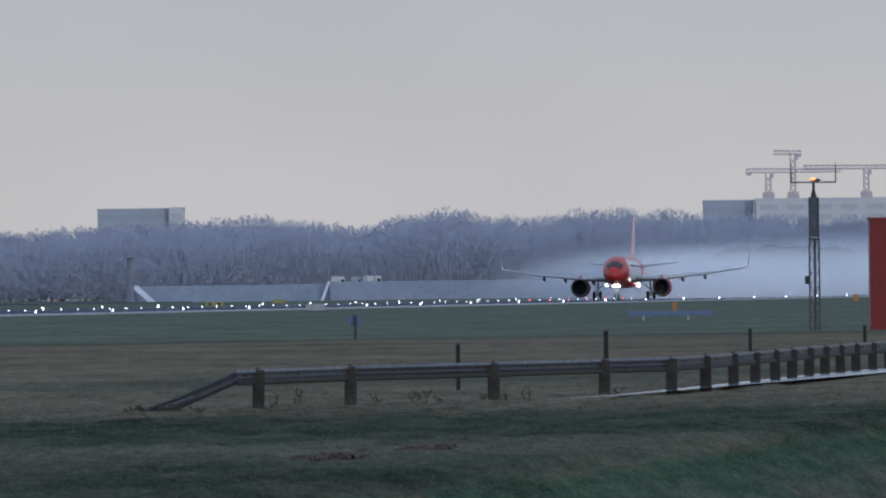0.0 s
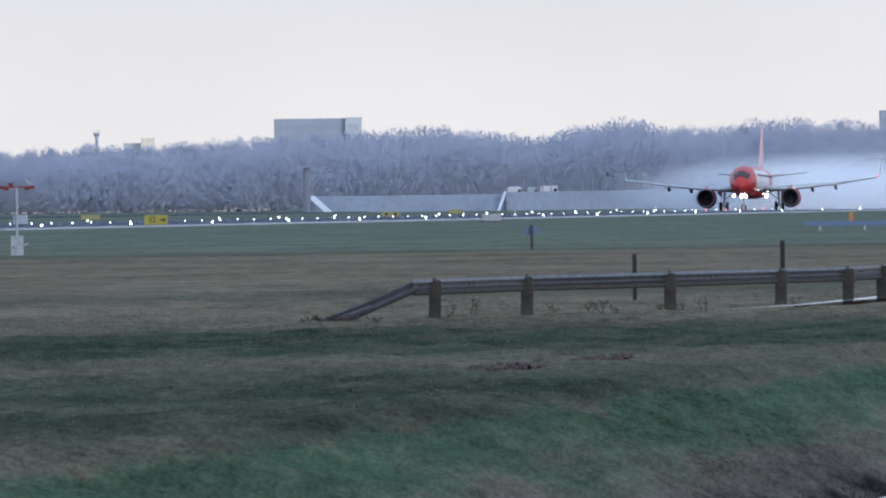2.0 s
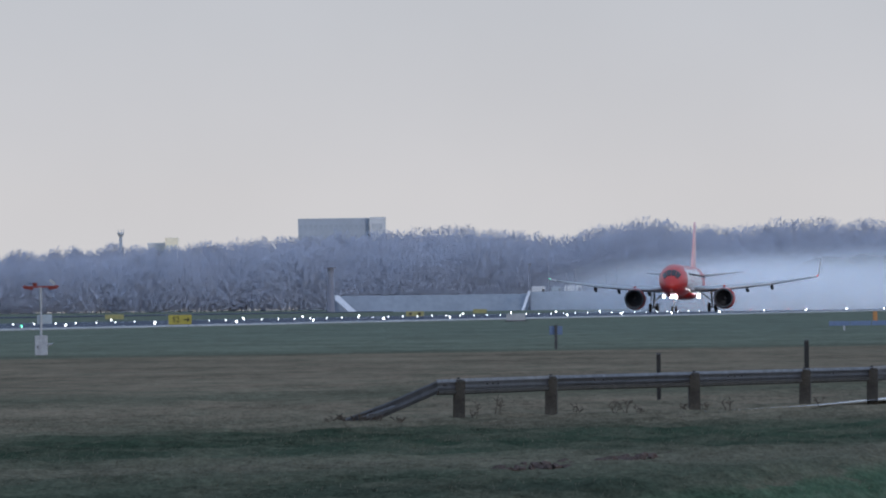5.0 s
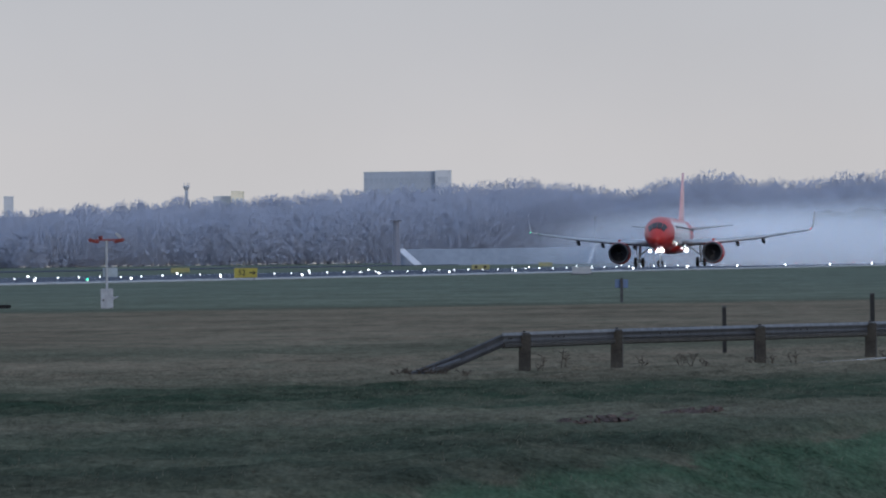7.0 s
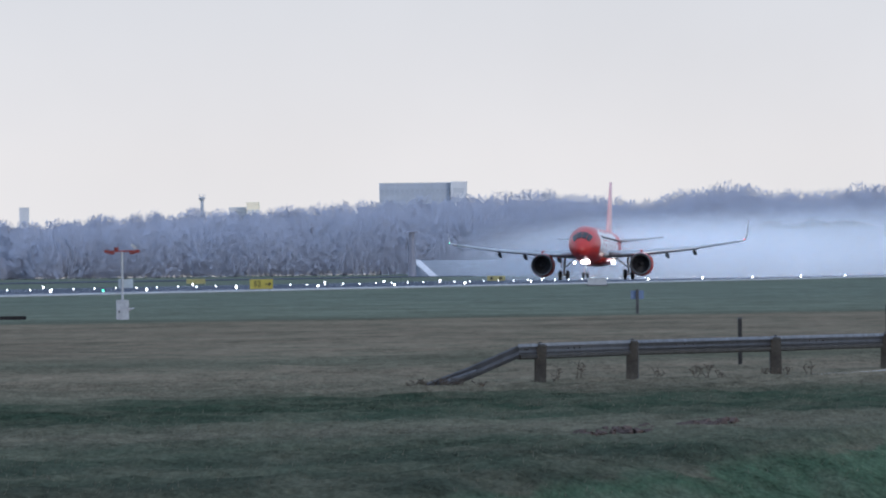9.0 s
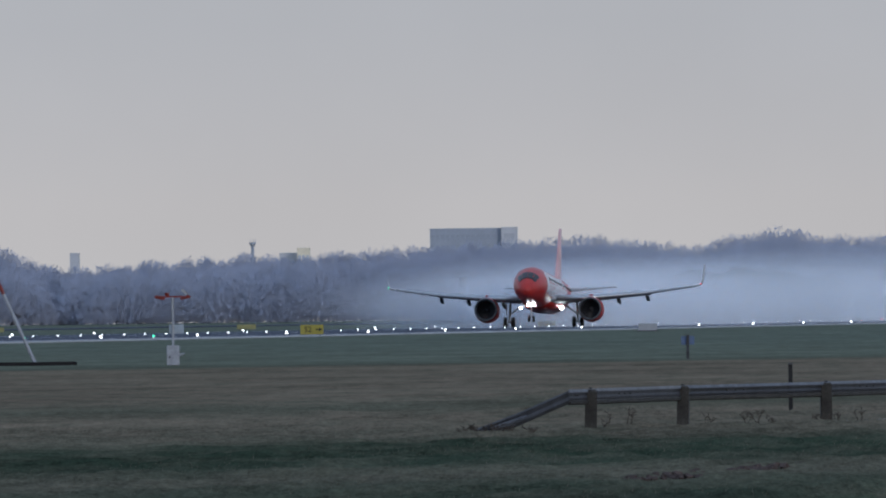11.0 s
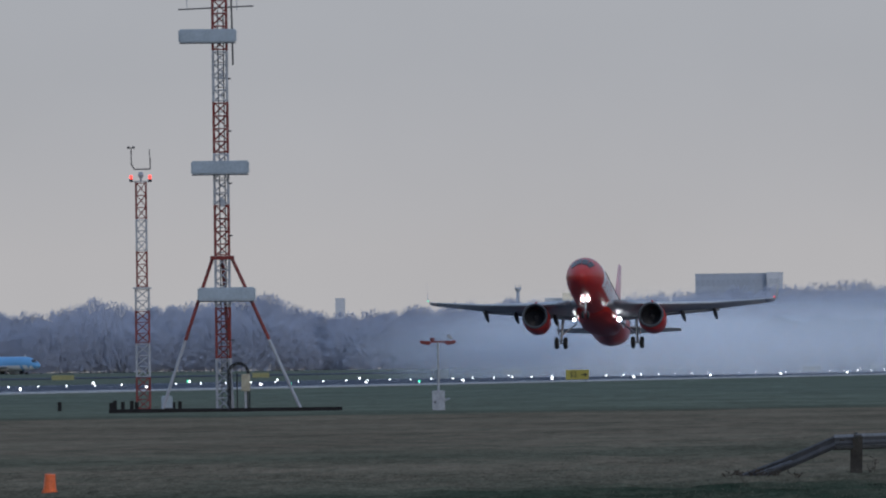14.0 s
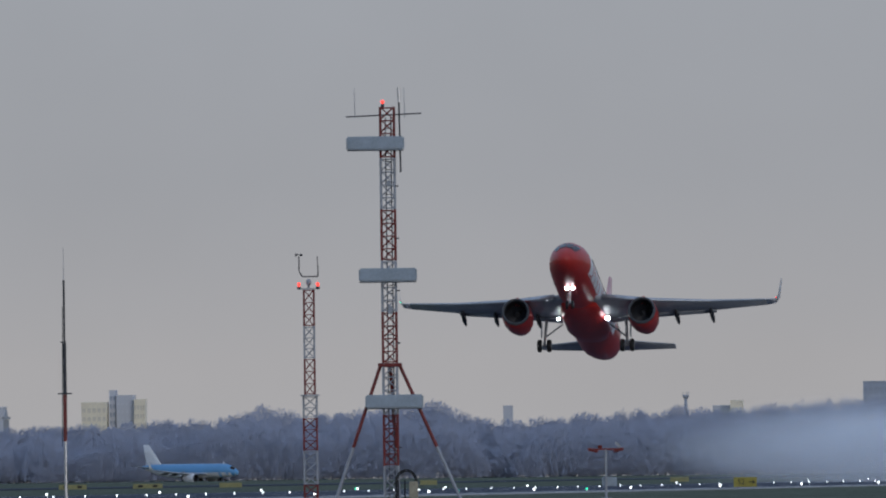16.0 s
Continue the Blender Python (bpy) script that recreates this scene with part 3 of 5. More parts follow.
# ---- signs and small airfield things ----
def text_mesh(name, body, size, material, parent, m, label=""):
    cu = bpy.data.curves.new(name, "FONT")
    cu.body, cu.size, cu.extrude, cu.align_x, cu.align_y = body, size, 0.01, "CENTER", "CENTER"
    tmp = bpy.data.objects.new("tmp", cu)
    scene.collection.objects.link(tmp)
    me = bpy.data.meshes.new_from_object(tmp.evaluated_get(bpy.context.evaluated_depsgraph_get()))
    bpy.data.objects.remove(tmp)
    me.materials.clear()
    me.materials.append(material)
    ob = new(name, me)
    ob.parent = parent
    ob.matrix_local = m
    return tagged(ob, label)


def yellow_sign(x, y, w, h, z, words="", bars=0, label="yellow airfield direction sign on short legs"):
    ob = thing("airfield_sign", pose(x, y, z), label, "sign", "yellow airfield signs")
    part("panel", box(B(), 0, 0, 0.18 + h / 2, w, 0.16, h, 0.02), YELLOW if words else YELLOWFAR, ob)
    for sx in (-0.36, 0.36):
        part("leg", box(B(), sx * w, 0.02, 0.1, 0.06, 0.06, 0.22), DARK, ob)
    if words:
        text_mesh("lettering", words, h * 0.8, BLACK, ob, pose(-w * 0.17, -0.095, 0.18 + h / 2, 90, 0, 0))
        bm = B()
        box(bm, w * 0.26, -0.092, 0.18 + h / 2, w * 0.2, 0.012, h * 0.1)
        v = [bm.verts.new((w * q, -0.098, 0.18 + h / 2 + h * r)) for q, r in ((0.32, 0.22), (0.32, -0.22), (0.44, 0))]
        bm.faces.new(v)
        part("arrow", bm, BLACK, ob)
    for k in range(bars):
        part("lettering", box(B(), w * (-0.25 + 0.5 * k / max(1, bars - 1)), -0.092, 0.18 + h / 2, w * 0.16, 0.012, h * 0.5), BLACK, ob)
    return ob


yellow_sign(-37.1, 1400, 1.85, 0.78, 0, "S2", label="yellow airfield sign with black S2 and arrow")
for x, y, w, bars in ((-25.5, 1950, 2.0, 2), (-62, 2050, 2.2, 0), (-22, 2350, 1.8, 0), (-130, 2000, 3.2, 2), (-122, 2010, 3.4, 2), (-113, 2020, 2.6, 0), (-146, 2010, 2.8, 2), (-91, 2040, 2.0, 0)):
    yellow_sign(x, y, w, 0.55, 0.0, "", bars, "yellow airfield sign across the runway")


def mini_sign(x, y):
    ob = thing("field_sign", pose(x, y, 0), "small blue-grey field sign on a dark post", "sign")
    part("post", box(B(), 0, 0, 0.43, 0.1, 0.1, 0.86, 0.01), DARK, ob)
    part("plate", box(B(), 0.0, 0.09, 0.66, 0.46, 0.03, 0.3, 0.01), BLUEGREY, ob)


BLUEGREY = mat("blue_grey_plate", (0.12, 0.17, 0.29), 0.5, vary=0.1, scale=5)
mini_sign(-3.1, 616)


STAKE = mat("dark_damp_wood", (0.022, 0.021, 0.021), 0.85, vary=0.3, scale=6, bump=0.4)


def stake(x, y, h, w=0.085):
    ob = thing("marker_post", pose(x, y, 0, 0, 0, 8), "slim dark wooden marker post in the grass", "post", "marker posts")
    part("shaft", box(B(), 0, 0, h / 2 - 0.05, w, w, h + 0.1, 0.008), STAKE, ob)
    part("cap", box(B(), 0, 0, h + 0.012, w * 1.1, w * 1.1, 0.03), DARK, ob)


stake(0.24, 296, 0.77, 0.065)
stake(3.06, 330, 0.88, 0.08)
stake(7.53, 430, 0.64, 0.075)
stake(11.31, 470, 0.6, 0.08)


def low_barrier(x, y):
    ob = thing("low_barrier", pose(x, y, 0), "low blue-grey barrier on two legs in the grass", "barrier")
    for k in range(4):
        part("board", box(B(), -1.65 + 1.1 * k, 0, 0.36, 1.07, 0.06, 0.24, 0.01), BLUEGREY, ob)
    for sx in (-1.4, 0.9):
        part("leg", box(B(), sx, 0.05, 0.12, 0.1, 0.08, 0.3), GREY, ob)


low_barrier(11.7, 900)


def marker_box(x, y, w, h, material, label, name="marker_box"):
    ob = thing(name, pose(x, y, 0), label, "marker")
    part("body", box(B(), 0, 0, h / 2 + 0.05, w, w * 0.7, h, 0.04), material, ob)
    part("foot", box(B(), 0, 0, 0.04, w * 1.15, w * 0.9, 0.1), DARK, ob)
    return ob


marker_box(15.2, 1150, 0.3, 0.7, DULLORANGE, "orange runway marker box in the grass")
marker_box(40.1, 1700, 0.5, 0.75, DULLORANGE, "orange runway marker box in the grass")
marker_box(-10.8, 1478, 1.6, 0.62, GREY, "pale grey equipment cabinet beside the runway", "equipment_cabinet")


def orange_bucket(x, y):
    ob = thing("orange_marker", pose(x, y, 0, 3, 2, 0), "orange plastic marker standing in the grass", "marker")
    part("body", rod(B(), (0, 0, 0), (0, 0, 0.24), 0.095, 0.07, 16), ORANGE, ob)
    part("rim", rod(B(), (0, 0, 0.0), (0, 0, 0.03), 0.105, 0.105, 16), ORANGE, ob)
    part("lid", rod(B(), (0, 0, 0.24), (0, 0, 0.258), 0.078, 0.07, 16), ORANGE, ob)


orange_bucket(-13.4, 236)


def red_cabin(x, y):
    ob = thing("red_cabin", pose(x, y, 0), "tall dark red equipment cabin on the grass", "cabin")
    part("wall", box(B(), 1.6, 1.3, 2.1, 3.2, 2.6, 4.1, 0.02), BOXRED, ob)
    part("roof", box(B(), 1.6, 1.3, 4.18, 3.3, 2.7, 0.1), BOXRED, ob)
    part("plinth", box(B(), 1.6, 1.3, 0.06, 3.3, 2.7, 0.14), BOXRED, ob)


red_cabin(16.1, 659)


# ---- lattice masts ----
RODS = {}


def strut(name, a, b, r, material, parent):
    """A strut as an object of its own; struts of one size share a mesh."""
    a, b = Vector(a), Vector(b)
    d = b - a
    key = (round(d.length, 3), r, material.name)
    if key not in RODS:
        bm = rod(B(), (0, 0, -d.length / 2), (0, 0, d.length / 2), r, seg=6)
        me = bpy.data.meshes.new(name)
        bm.to_mesh(me)
        bm.free()
        me.materials.append(material)
        RODS[key] = me
    ob = new(name, RODS[key])
    ob.parent = parent
    ob.matrix_local = Matrix.Translation((a + b) / 2) @ d.to_track_quat("Z", "Y").to_matrix().to_4x4()
    return ob


def lattice(parent, w, z0, z1, material, cell, r):
    """One painted length of a square lattice mast: a ring frame, four chords and crossing braces."""
    h = w / 2
    bm = B()
    for s in (-1, 1):
        box(bm, 0, s * h, z0 + r, w, r, r)
        box(bm, s * h, 0, z0 + r, r, w, r)
    sec = part("section", bm, material, parent)
    n = max(1, round((z1 - z0) / cell))
    for sx, sy in ((-1, -1), (1, -1), (1, 1), (-1, 1)):
        strut("chord", (sx * h, sy * h, z0), (sx * h, sy * h, z1), r, material, sec)
    for k in range(n):
        a, b = z0 + (z1 - z0) * k / n, z0 + (z1 - z0) * (k + 1) / n
        for s in (-1, 1):
            strut("brace", (-h, s * h, a), (h, s * h, b), r * 0.42, material, sec)
            strut("brace", (h, s * h, a), (-h, s * h, b), r * 0.42, material, sec)
            strut("brace", (s * h, -h, a), (s * h, h, b), r * 0.42, material, sec)
            strut("brace", (-h, s * h, b - r), (h, s * h, b - r), r * 0.5, material, sec)
    return sec


def glide_mast():
    ob = thing("antenna_mast", pose(-29.7, 635.6, 0), "tall red and white lattice mast with three antenna panels", "mast")
    for k in range(8):
        lattice(ob, 0.5, 0.08 + 1.865 * k, 0.08 + 1.865 * (k + 1) - 0.01, MRED if k % 2 else MWHITE, 0.47, 0.04)
    for z, dx in ((4.27, 0.16), (8.87, -0.02), (13.66, -0.42)):
        p = part("antenna_panel", box(B(), dx, -0.42, z, 2.1, 0.36, 0.5, 0.05), PANEL, ob, "pale grey antenna cover")
        part("lower_edge", box(B(), dx, -0.42, z - 0.262, 2.06, 0.32, 0.03), DARK, p)
        part("bracket", box(B(), 0, -0.25, z, 0.4, 0.1, 0.3), STEEL, ob)
    bm = B()
    for x in (-0.06, 0.14):
        rod(bm, (x, -0.12, 0.1), (x, -0.12, 14.6), 0.022, seg=5)
    for k in range(47):
        rod(bm, (-0.06, -0.12, 0.4 + 0.3 * k), (0.14, -0.12, 0.4 + 0.3 * k), 0.014, seg=4)
    part("ladder", bm, MASTGREY, ob, "dark inner ladder and cable run")
    part("knee_collar", box(B(), 0, 0, 5.6, 0.86, 0.6, 0.14, 0.02), MRED, ob)
    for x, y in ((-2.24, -0.5), (2.82, -0.5), (0.2, 2.6)):
        top = Vector((0.36 if x > 0.5 else (-0.36 if x < 0 else 0), 0.2 if y > 0 else 0, 5.56))
        foot = Vector((x, y, 0.05))
        mid = foot + (top - foot) * 0.465
        part("upper_brace", rod(B(), mid, top, 0.065, seg=8), MRED, ob)
        part("lower_brace", rod(B(), foot, mid, 0.06, seg=8), MWHITE, ob)
    part("slab", box(B(), 0.05, 0.3, 0.05, 8.3, 4.5, 0.16, 0.02), SOIL, ob, "dark base slab")
    bm = B()
    for k in range(9):
        a, b = math.pi * k / 9, math.pi * (k + 1) / 9
        for d in (0, 0.06):
            rod(bm, (0.55 - (0.33 + d) * math.cos(a), -0.35, 1.35 + (0.38 + d) * math.sin(a)), (0.55 - (0.33 + d) * math.cos(b), -0.35, 1.35 + (0.38 + d) * math.sin(b)), 0.028, seg=5)
    for x in (0.2, 0.26, 0.5, 0.88, 0.95):
        rod(bm, (x, -0.35, 0.1), (x, -0.35, 1.4), 0.026, seg=5)
    part("cable_loop", bm, CABLE, ob, "black cables looping from the mast")
    part("junction_box", box(B(), 0.82, -0.4, 1.05, 0.32, 0.22, 0.62, 0.02), mat("beige_box_paint", (0.4, 0.36, 0.26), 0.5), ob, "beige junction box")
    part("box_post", box(B(), 0.82, -0.3, 0.4, 0.12, 0.1, 0.7), GREY, ob)
    part("ladder_box", box(B(), 0.05, -0.3, 12.2, 0.14, 0.1, 0.22), GREY, ob)
    part("ladder_box", box(B(), 0.05, -0.3, 7.6, 0.16, 0.12, 0.3), GREY, ob)
    part("crossarm", rod(B(), (-1.5, 0, 14.64), (1.25, 0, 14.74), 0.025, seg=6), DARK, ob)
    for x in (-1.17, 0.64):
        part("whip", rod(B(), (x, 0, 14.6), (x - 0.02, 0, 15.7), 0.018, 0.008, 5), STEEL, ob)
    part("side_rod", rod(B(), (0.48, -0.1, 12.6), (0.44, -0.1, 15.15), 0.032, seg=6), DARK, ob)
    part("side_antenna", rod(B(), (0.44, -0.1, 15.15), (0.43, -0.1, 15.7), 0.05, seg=8), STEEL, ob)
    part("lamp_stem", rod(B(), (-0.16, 0, 14.95), (-0.16, 0, 15.1), 0.06, seg=8), DARK, ob)
    part("obstruction_lamp", ball(B(), (-0.16, 0, 15.17), 0.07, seg=12), LAMPR, ob, "glowing orange-red obstruction lamp", True)
    for k in range(6):
        part("step_peg", box(B(), 0.33, -0.25, 2.6 + 1.9 * k, 0.14, 0.05, 0.05), DARK, ob)


glide_mast()


def weather_mast():
    ob = thing("weather_mast", pose(-34.2, 666.2, 0), "red and white lattice mast with two red lamps and wind cups", "mast")
    for z0, z1, m, w in ((0.05, 1.27, MRED, 0.5), (1.28, 2.56, MWHITE, 0.5), (2.57, 3.81, MRED, 0.5), (3.82, 4.64, MWHITE, 0.5),
                         (4.7, 6.07, MRED, 0.38), (6.08, 7.3, MWHITE, 0.38), (7.31, 8.7, MRED, 0.38)):
        lattice(ob, w, z0, z1, m, 0.42, 0.03)
    part("platform", box(B(), 0, 0, 4.67, 0.68, 0.68, 0.06), MWHITE, ob)
    part("lamp_bar", box(B(), 0, 0, 8.73, 0.8, 0.1, 0.05), STEEL, ob)
    for x in (-0.37, 0.35):
        lamp = part("obstruction_lamp", ball(B(), (x, -0.05, 8.9), 0.062, 1, 1, 1.4, seg=12), LAMPR, ob, "glowing red obstruction lamp", True)
        part("lamp_base", rod(B(), (x, -0.05, 8.72), (x, -0.05, 8.82), 0.07, seg=8), DARK, lamp)
    part("sensor_head", ball(B(), (0.0, 0, 8.98), 0.11, 1, 1, 1.2), GREY, ob, "", True)
    part("sensor_stem", rod(B(), (0, 0, 8.7), (0, 0, 8.95), 0.05, seg=6), GREY, ob)
    bm = B()
    pts = [(-0.36, 0, 10.0), (-0.36, 0, 9.4), (-0.24, 0, 9.2), (0.36, 0, 9.2), (0.36, 0, 9.65)]
    for a, b in zip(pts, pts[1:]):
        rod(bm, a, b, 0.025, seg=6)
    part("bracket", bm, DARK, ob)
    bm = B()
    for x in (-0.46, -0.27):
        ball(bm, (x, 0, 10.03), 0.055)
    rod(bm, (-0.46, 0, 10.03), (-0.27, 0, 10.03), 0.015, seg=5)
    part("wind_cups", bm, DARK, ob)
    part("vane", box(B(), 0.34, 0, 9.82, 0.03, 0.12, 0.3), DARK, ob)


weather_mast()


def guyed_pole():
    ob = thing("whip_mast", pose(-42.5, 650, 0), "slender stepped pole mast with a red length and small platform", "mast")
    part("lower_shaft", rod(B(), (0, 0, 0), (0, 0, 3.0), 0.05, seg=8), STEEL, ob)
    part("red_shaft", rod(B(), (0, 0, 3.0), (0, 0, 4.75), 0.075, seg=8), MRED, ob)
    part("platform", box(B(), 0.0, 0, 4.78, 0.5, 0.4, 0.05), DARK, ob)
    part("middle_shaft", rod(B(), (0, 0, 4.8), (0, 0, 6.7), 0.07, seg=8), DARK, ob)
    part("upper_shaft", rod(B(), (0, 0, 6.7), (0, 0, 9.0), 0.04, seg=8), DARK, ob)
    part("tip", rod(B(), (0, 0, 9.0), (0, 0, 10.2), 0.018, 0.008, 6), STEEL, ob)
    part("halyard", rod(B(), (-0.12, 0, 2.8), (-0.06, 0, 8.0), 0.01, seg=4), CABLE, ob)
    part("stay_bar", box(B(), -0.05, 0, 6.7, 0.2, 0.04, 0.04), DARK, ob)


guyed_pole()


MASTPANEL = mat("blue_grey_case", (0.1, 0.115, 0.145), 0.5, vary=0.12, scale=3)


def lamp_mast():
    ob = thing("lamp_mast", pose(13.7, 645, 0), "steel lattice mast with an orange lamp and two upright antennas", "mast")
    lattice(ob, 0.36, 0.05, 3.3, MASTGREY, 0.55, 0.034)
    lattice(ob, 0.34, 3.3, 4.95, MASTGREY, 0.8, 0.026)
    part("equipment_case", box(B(), 0, 0, 4.2, 0.3, 0.28, 1.42, 0.02), MASTPANEL, ob, "tall blue-grey equipment case")
    part("inner_pipe", rod(B(), (0.02, 0, 0.05), (0.02, 0, 3.45), 0.045, seg=8), MASTGREY, ob)
    part("collar", box(B(), 0, 0, 3.4, 0.44, 0.44, 0.07, 0.01), DARK, ob)
    part("head", rod(B(), (0, 0, 4.9), (0, 0, 5.25), 0.13, 0.05, 8), DARK, ob)
    part("head_stem", rod(B(), (0, 0, 5.25), (0, 0, 5.5), 0.05, 0.05, 8), DARK, ob)
    part("crossarm", box(B(), 0, 0, 5.5, 1.66, 0.06, 0.05), DARK, ob)
    for x in (-0.82, 0.82):
        part("antenna", rod(B(), (x, 0, 5.5), (x, 0, 6.2), 0.03, 0.015, 6), DARK, ob)
    part("lamp", ball(B(), (-0.02, -0.05, 5.62), 0.07, 1.4, 1, 0.7, seg=12), LAMPO, ob, "glowing orange lamp", True)
    part("lamp_housing", box(B(), 0.08, 0, 5.58, 0.36, 0.14, 0.1, 0.02), DARK, ob)
    part("meter_box", box(B(), -0.28, 0, 1.9, 0.16, 0.16, 0.3), DARK, ob)


lamp_mast()


def visibility_sensor():
    ob = thing("visibility_sensor", pose(-21.2, 615.4, 0), "red two-armed weather sensor on a pole above a white box", "weather sensor")
    part("cabinet", box(B(), 0, -0.08, 0.36, 0.44, 0.3, 0.7, 0.02), MWHITE, ob, "white cabinet")
    part("cabinet_lock", box(B(), -0.12, -0.235, 0.3, 0.05, 0.02, 0.07), DARK, ob)
    part("spout", rod(B(), (0.2, -0.1, 0.36), (0.4, -0.1, 0.42), 0.05, 0.02, 8), MWHITE, ob)
    part("pole", rod(B(), (0, 0, 0), (0, 0, 2.42), 0.045, seg=10), GREY, ob)
    part("plate", box(B(), 0.12, 0.06, 1.28, 0.52, 0.03, 0.32, 0.01), PANEL, ob)
    bm = B()
    box(bm, 0, 0, 2.42, 1.0, 0.08, 0.06)
    part("arm", bm, MRED, ob)
    for sx, tilt in ((-1, 12), (1, -12)):
        bm = B()
        box(bm, 0, 0, 0, 0.4, 0.15, 0.12, 0.04)
        bmesh.ops.transform(bm, matrix=pose(sx * 0.45, 0, 2.39, 0, tilt, 0), verts=bm.verts)
        part("sensor_head", bm, MRED, ob, "red sensor head")
    part("top_cap", rod(B(), (-0.2, 0, 2.44), (-0.2, 0, 2.56), 0.06, 0.09, 8), MRED, ob)
    bm = B()
    box(bm, 0, 0, 0, 0.24, 0.03, 0.1)
    bmesh.ops.transform(bm, matrix=pose(0.42, 0, 2.58, 0, 40, 0), verts=bm.verts)
    part("vane", bm, GREY, ob, "small grey vane")


visibility_sensor()


def stub(x, y, h, w=0.14):
    ob = thing("cable_stub", pose(x, y, 0), "short black marker stub in the grass", "stub", "black stubs by the masts")
    part("post", box(B(), 0, 0, h / 2, w, w, h, 0.01), SOIL, ob)
    part("cap", box(B(), 0, 0, h + 0.01, w * 1.1, w * 1.1, 0.03), SOIL, ob)


for x, y, h in ((-37.9, 675, 0.32), (-35.8, 673, 0.28), (-35.55, 671, 0.36), (-35.35, 673, 0.3), (-34.9, 671, 0.34), (-33.15, 673, 0.3), (-33.3, 671, 0.28), (-34.35, 664, 0.3)):
    stub(x, y, h)


def low_rack(x, y):
    ob = thing("low_rack", pose(x, y, 0), "low dark rack on short legs in the grass", "rack")
    part("rail", box(B(), 0, 0, 0.24, 1.7, 0.12, 0.07, 0.01), SOIL, ob)
    part("lower_rail", box(B(), -0.2, 0.05, 0.1, 1.3, 0.06, 0.05), SOIL, ob)
    for k in range(4):
        part("leg", box(B(), -0.75 + 0.5 * k, 0, 0.1, 0.07, 0.1, 0.24), SOIL, ob)


low_rack(-35.15, 548)
marker_box(-33.4, 668, 0.42, 0.5, PANEL, "pale grey cable cabinet between the masts", "cable_cabinet")

# ---- guard rail ----
POSTS = [(-2.70, 254.0), (-1.40, 261.5), (0.76, 268.0), (2.52, 275.2), (3.63, 279.4), (4.27, 285.7), (4.85, 293.4), (5.34, 300.3), (5.8, 306.5),
         (6.21, 312.2), (6.64, 318.5), (7.06, 324.4), (7.47, 329.6), (7.88, 334.6), (8.33, 340), (8.8, 346), (9.3, 352), (9.8, 358), (10.4, 365)]


def guard_rail():
    ob = thing("guard_rail", Matrix(), "weathered guard rail on wooden posts with a sloped end", "guard rail")
    rng = random.Random(3)
    for k, (x, y) in enumerate(POSTS):
        bm = B()
        w = 0.175
        box(bm, 0, 0, 0.18, w, 0.16, 0.78, 0.018)
        top = [v for v in bm.verts if v.co.z > 0.5]
        for v in top:
            v.co.z += 0.012 * rng.uniform(-1, 1)
        p = part("post", bm, WOOD, ob)
        p.matrix_local = pose(x, y, 0, rng.uniform(-1.5, 1.5), rng.uniform(-1.5, 1.5), rng.uniform(-8, 8))
    line = [(-3.0, 252.6)] + POSTS
    for k, (a, b) in enumerate(zip(line, line[1:])):
        # two-wave beam in front of the posts
        d = Vector((b[0] - a[0], b[1] - a[1], 0))
        bm = B()
        prof = [(0.0, 0.57), (-0.05, 0.55), (-0.02, 0.49), (-0.055, 0.46), (-0.015, 0.43), (0.03, 0.42), (0.08, 0.565)]
        za, zb = rng.uniform(-0.006, 0.006), rng.uniform(-0.006, 0.006)
        rings = []
        for (px, py), dz, e in ((a, za, -0.02), (b, zb, 0.02)):
            q = Vector((px, py, 0)) + d.normalized() * e
            rings.append([(q.x, q.y + 0.16 + n, z + dz) for n, z in prof])
        loft(bm, rings)
        beam = part("beam", bm, RAILM, ob)
        # separate paler cap paints the skylight along the beam's upper edge
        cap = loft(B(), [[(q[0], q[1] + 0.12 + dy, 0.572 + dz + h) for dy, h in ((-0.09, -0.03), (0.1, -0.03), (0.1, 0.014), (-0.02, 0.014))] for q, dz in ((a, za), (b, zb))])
        part("beam_top", cap, RAILTOP, beam, "pale top edge with skylight painted in")
        lap = B()
        box(lap, b[0], b[1] + 0.14, 0.595, 0.05, 0.16, 0.02)
        part("beam_lap", lap, DARK, beam)
        slots = B()
        for f in (0.3, 0.36, 0.42):
            box(slots, a[0] + (b[0] - a[0]) * f, a[1] + (b[1] - a[1]) * f + 0.1, 0.5, 0.035, 0.02, 0.016)
        part("bolt_slot", slots, DARK, beam)
        low = B()
        rod(low, (a[0], a[1] + 0.2, 0.395), (b[0], b[1] + 0.2, 0.395), 0.04, seg=6)
        part("lower_bar", low, WOOD, ob)
    bm = B()
    prof = [(0.0, 0.09), (-0.05, 0.07), (-0.02, 0.0), (-0.055, -0.05), (-0.015, -0.09), (0.03, -0.1), (0.08, 0.085)]
    rings = [[(x, y + 0.16 + n, z + h) for n, z in prof] for x, y, h in ((-2.99, 252.6, 0.48), (-3.72, 251, 0.17), (-4.38, 249.5, -0.07))]
    loft(bm, rings)
    part("sloped_end", bm, RAILM, ob)
    bm = B()
    rod(bm, (-3.6, 251.2, 0.2), (-4.1, 250.1, 0.03), 0.035, seg=6)
    part("end_strut", bm, DARK, ob)


guard_rail()


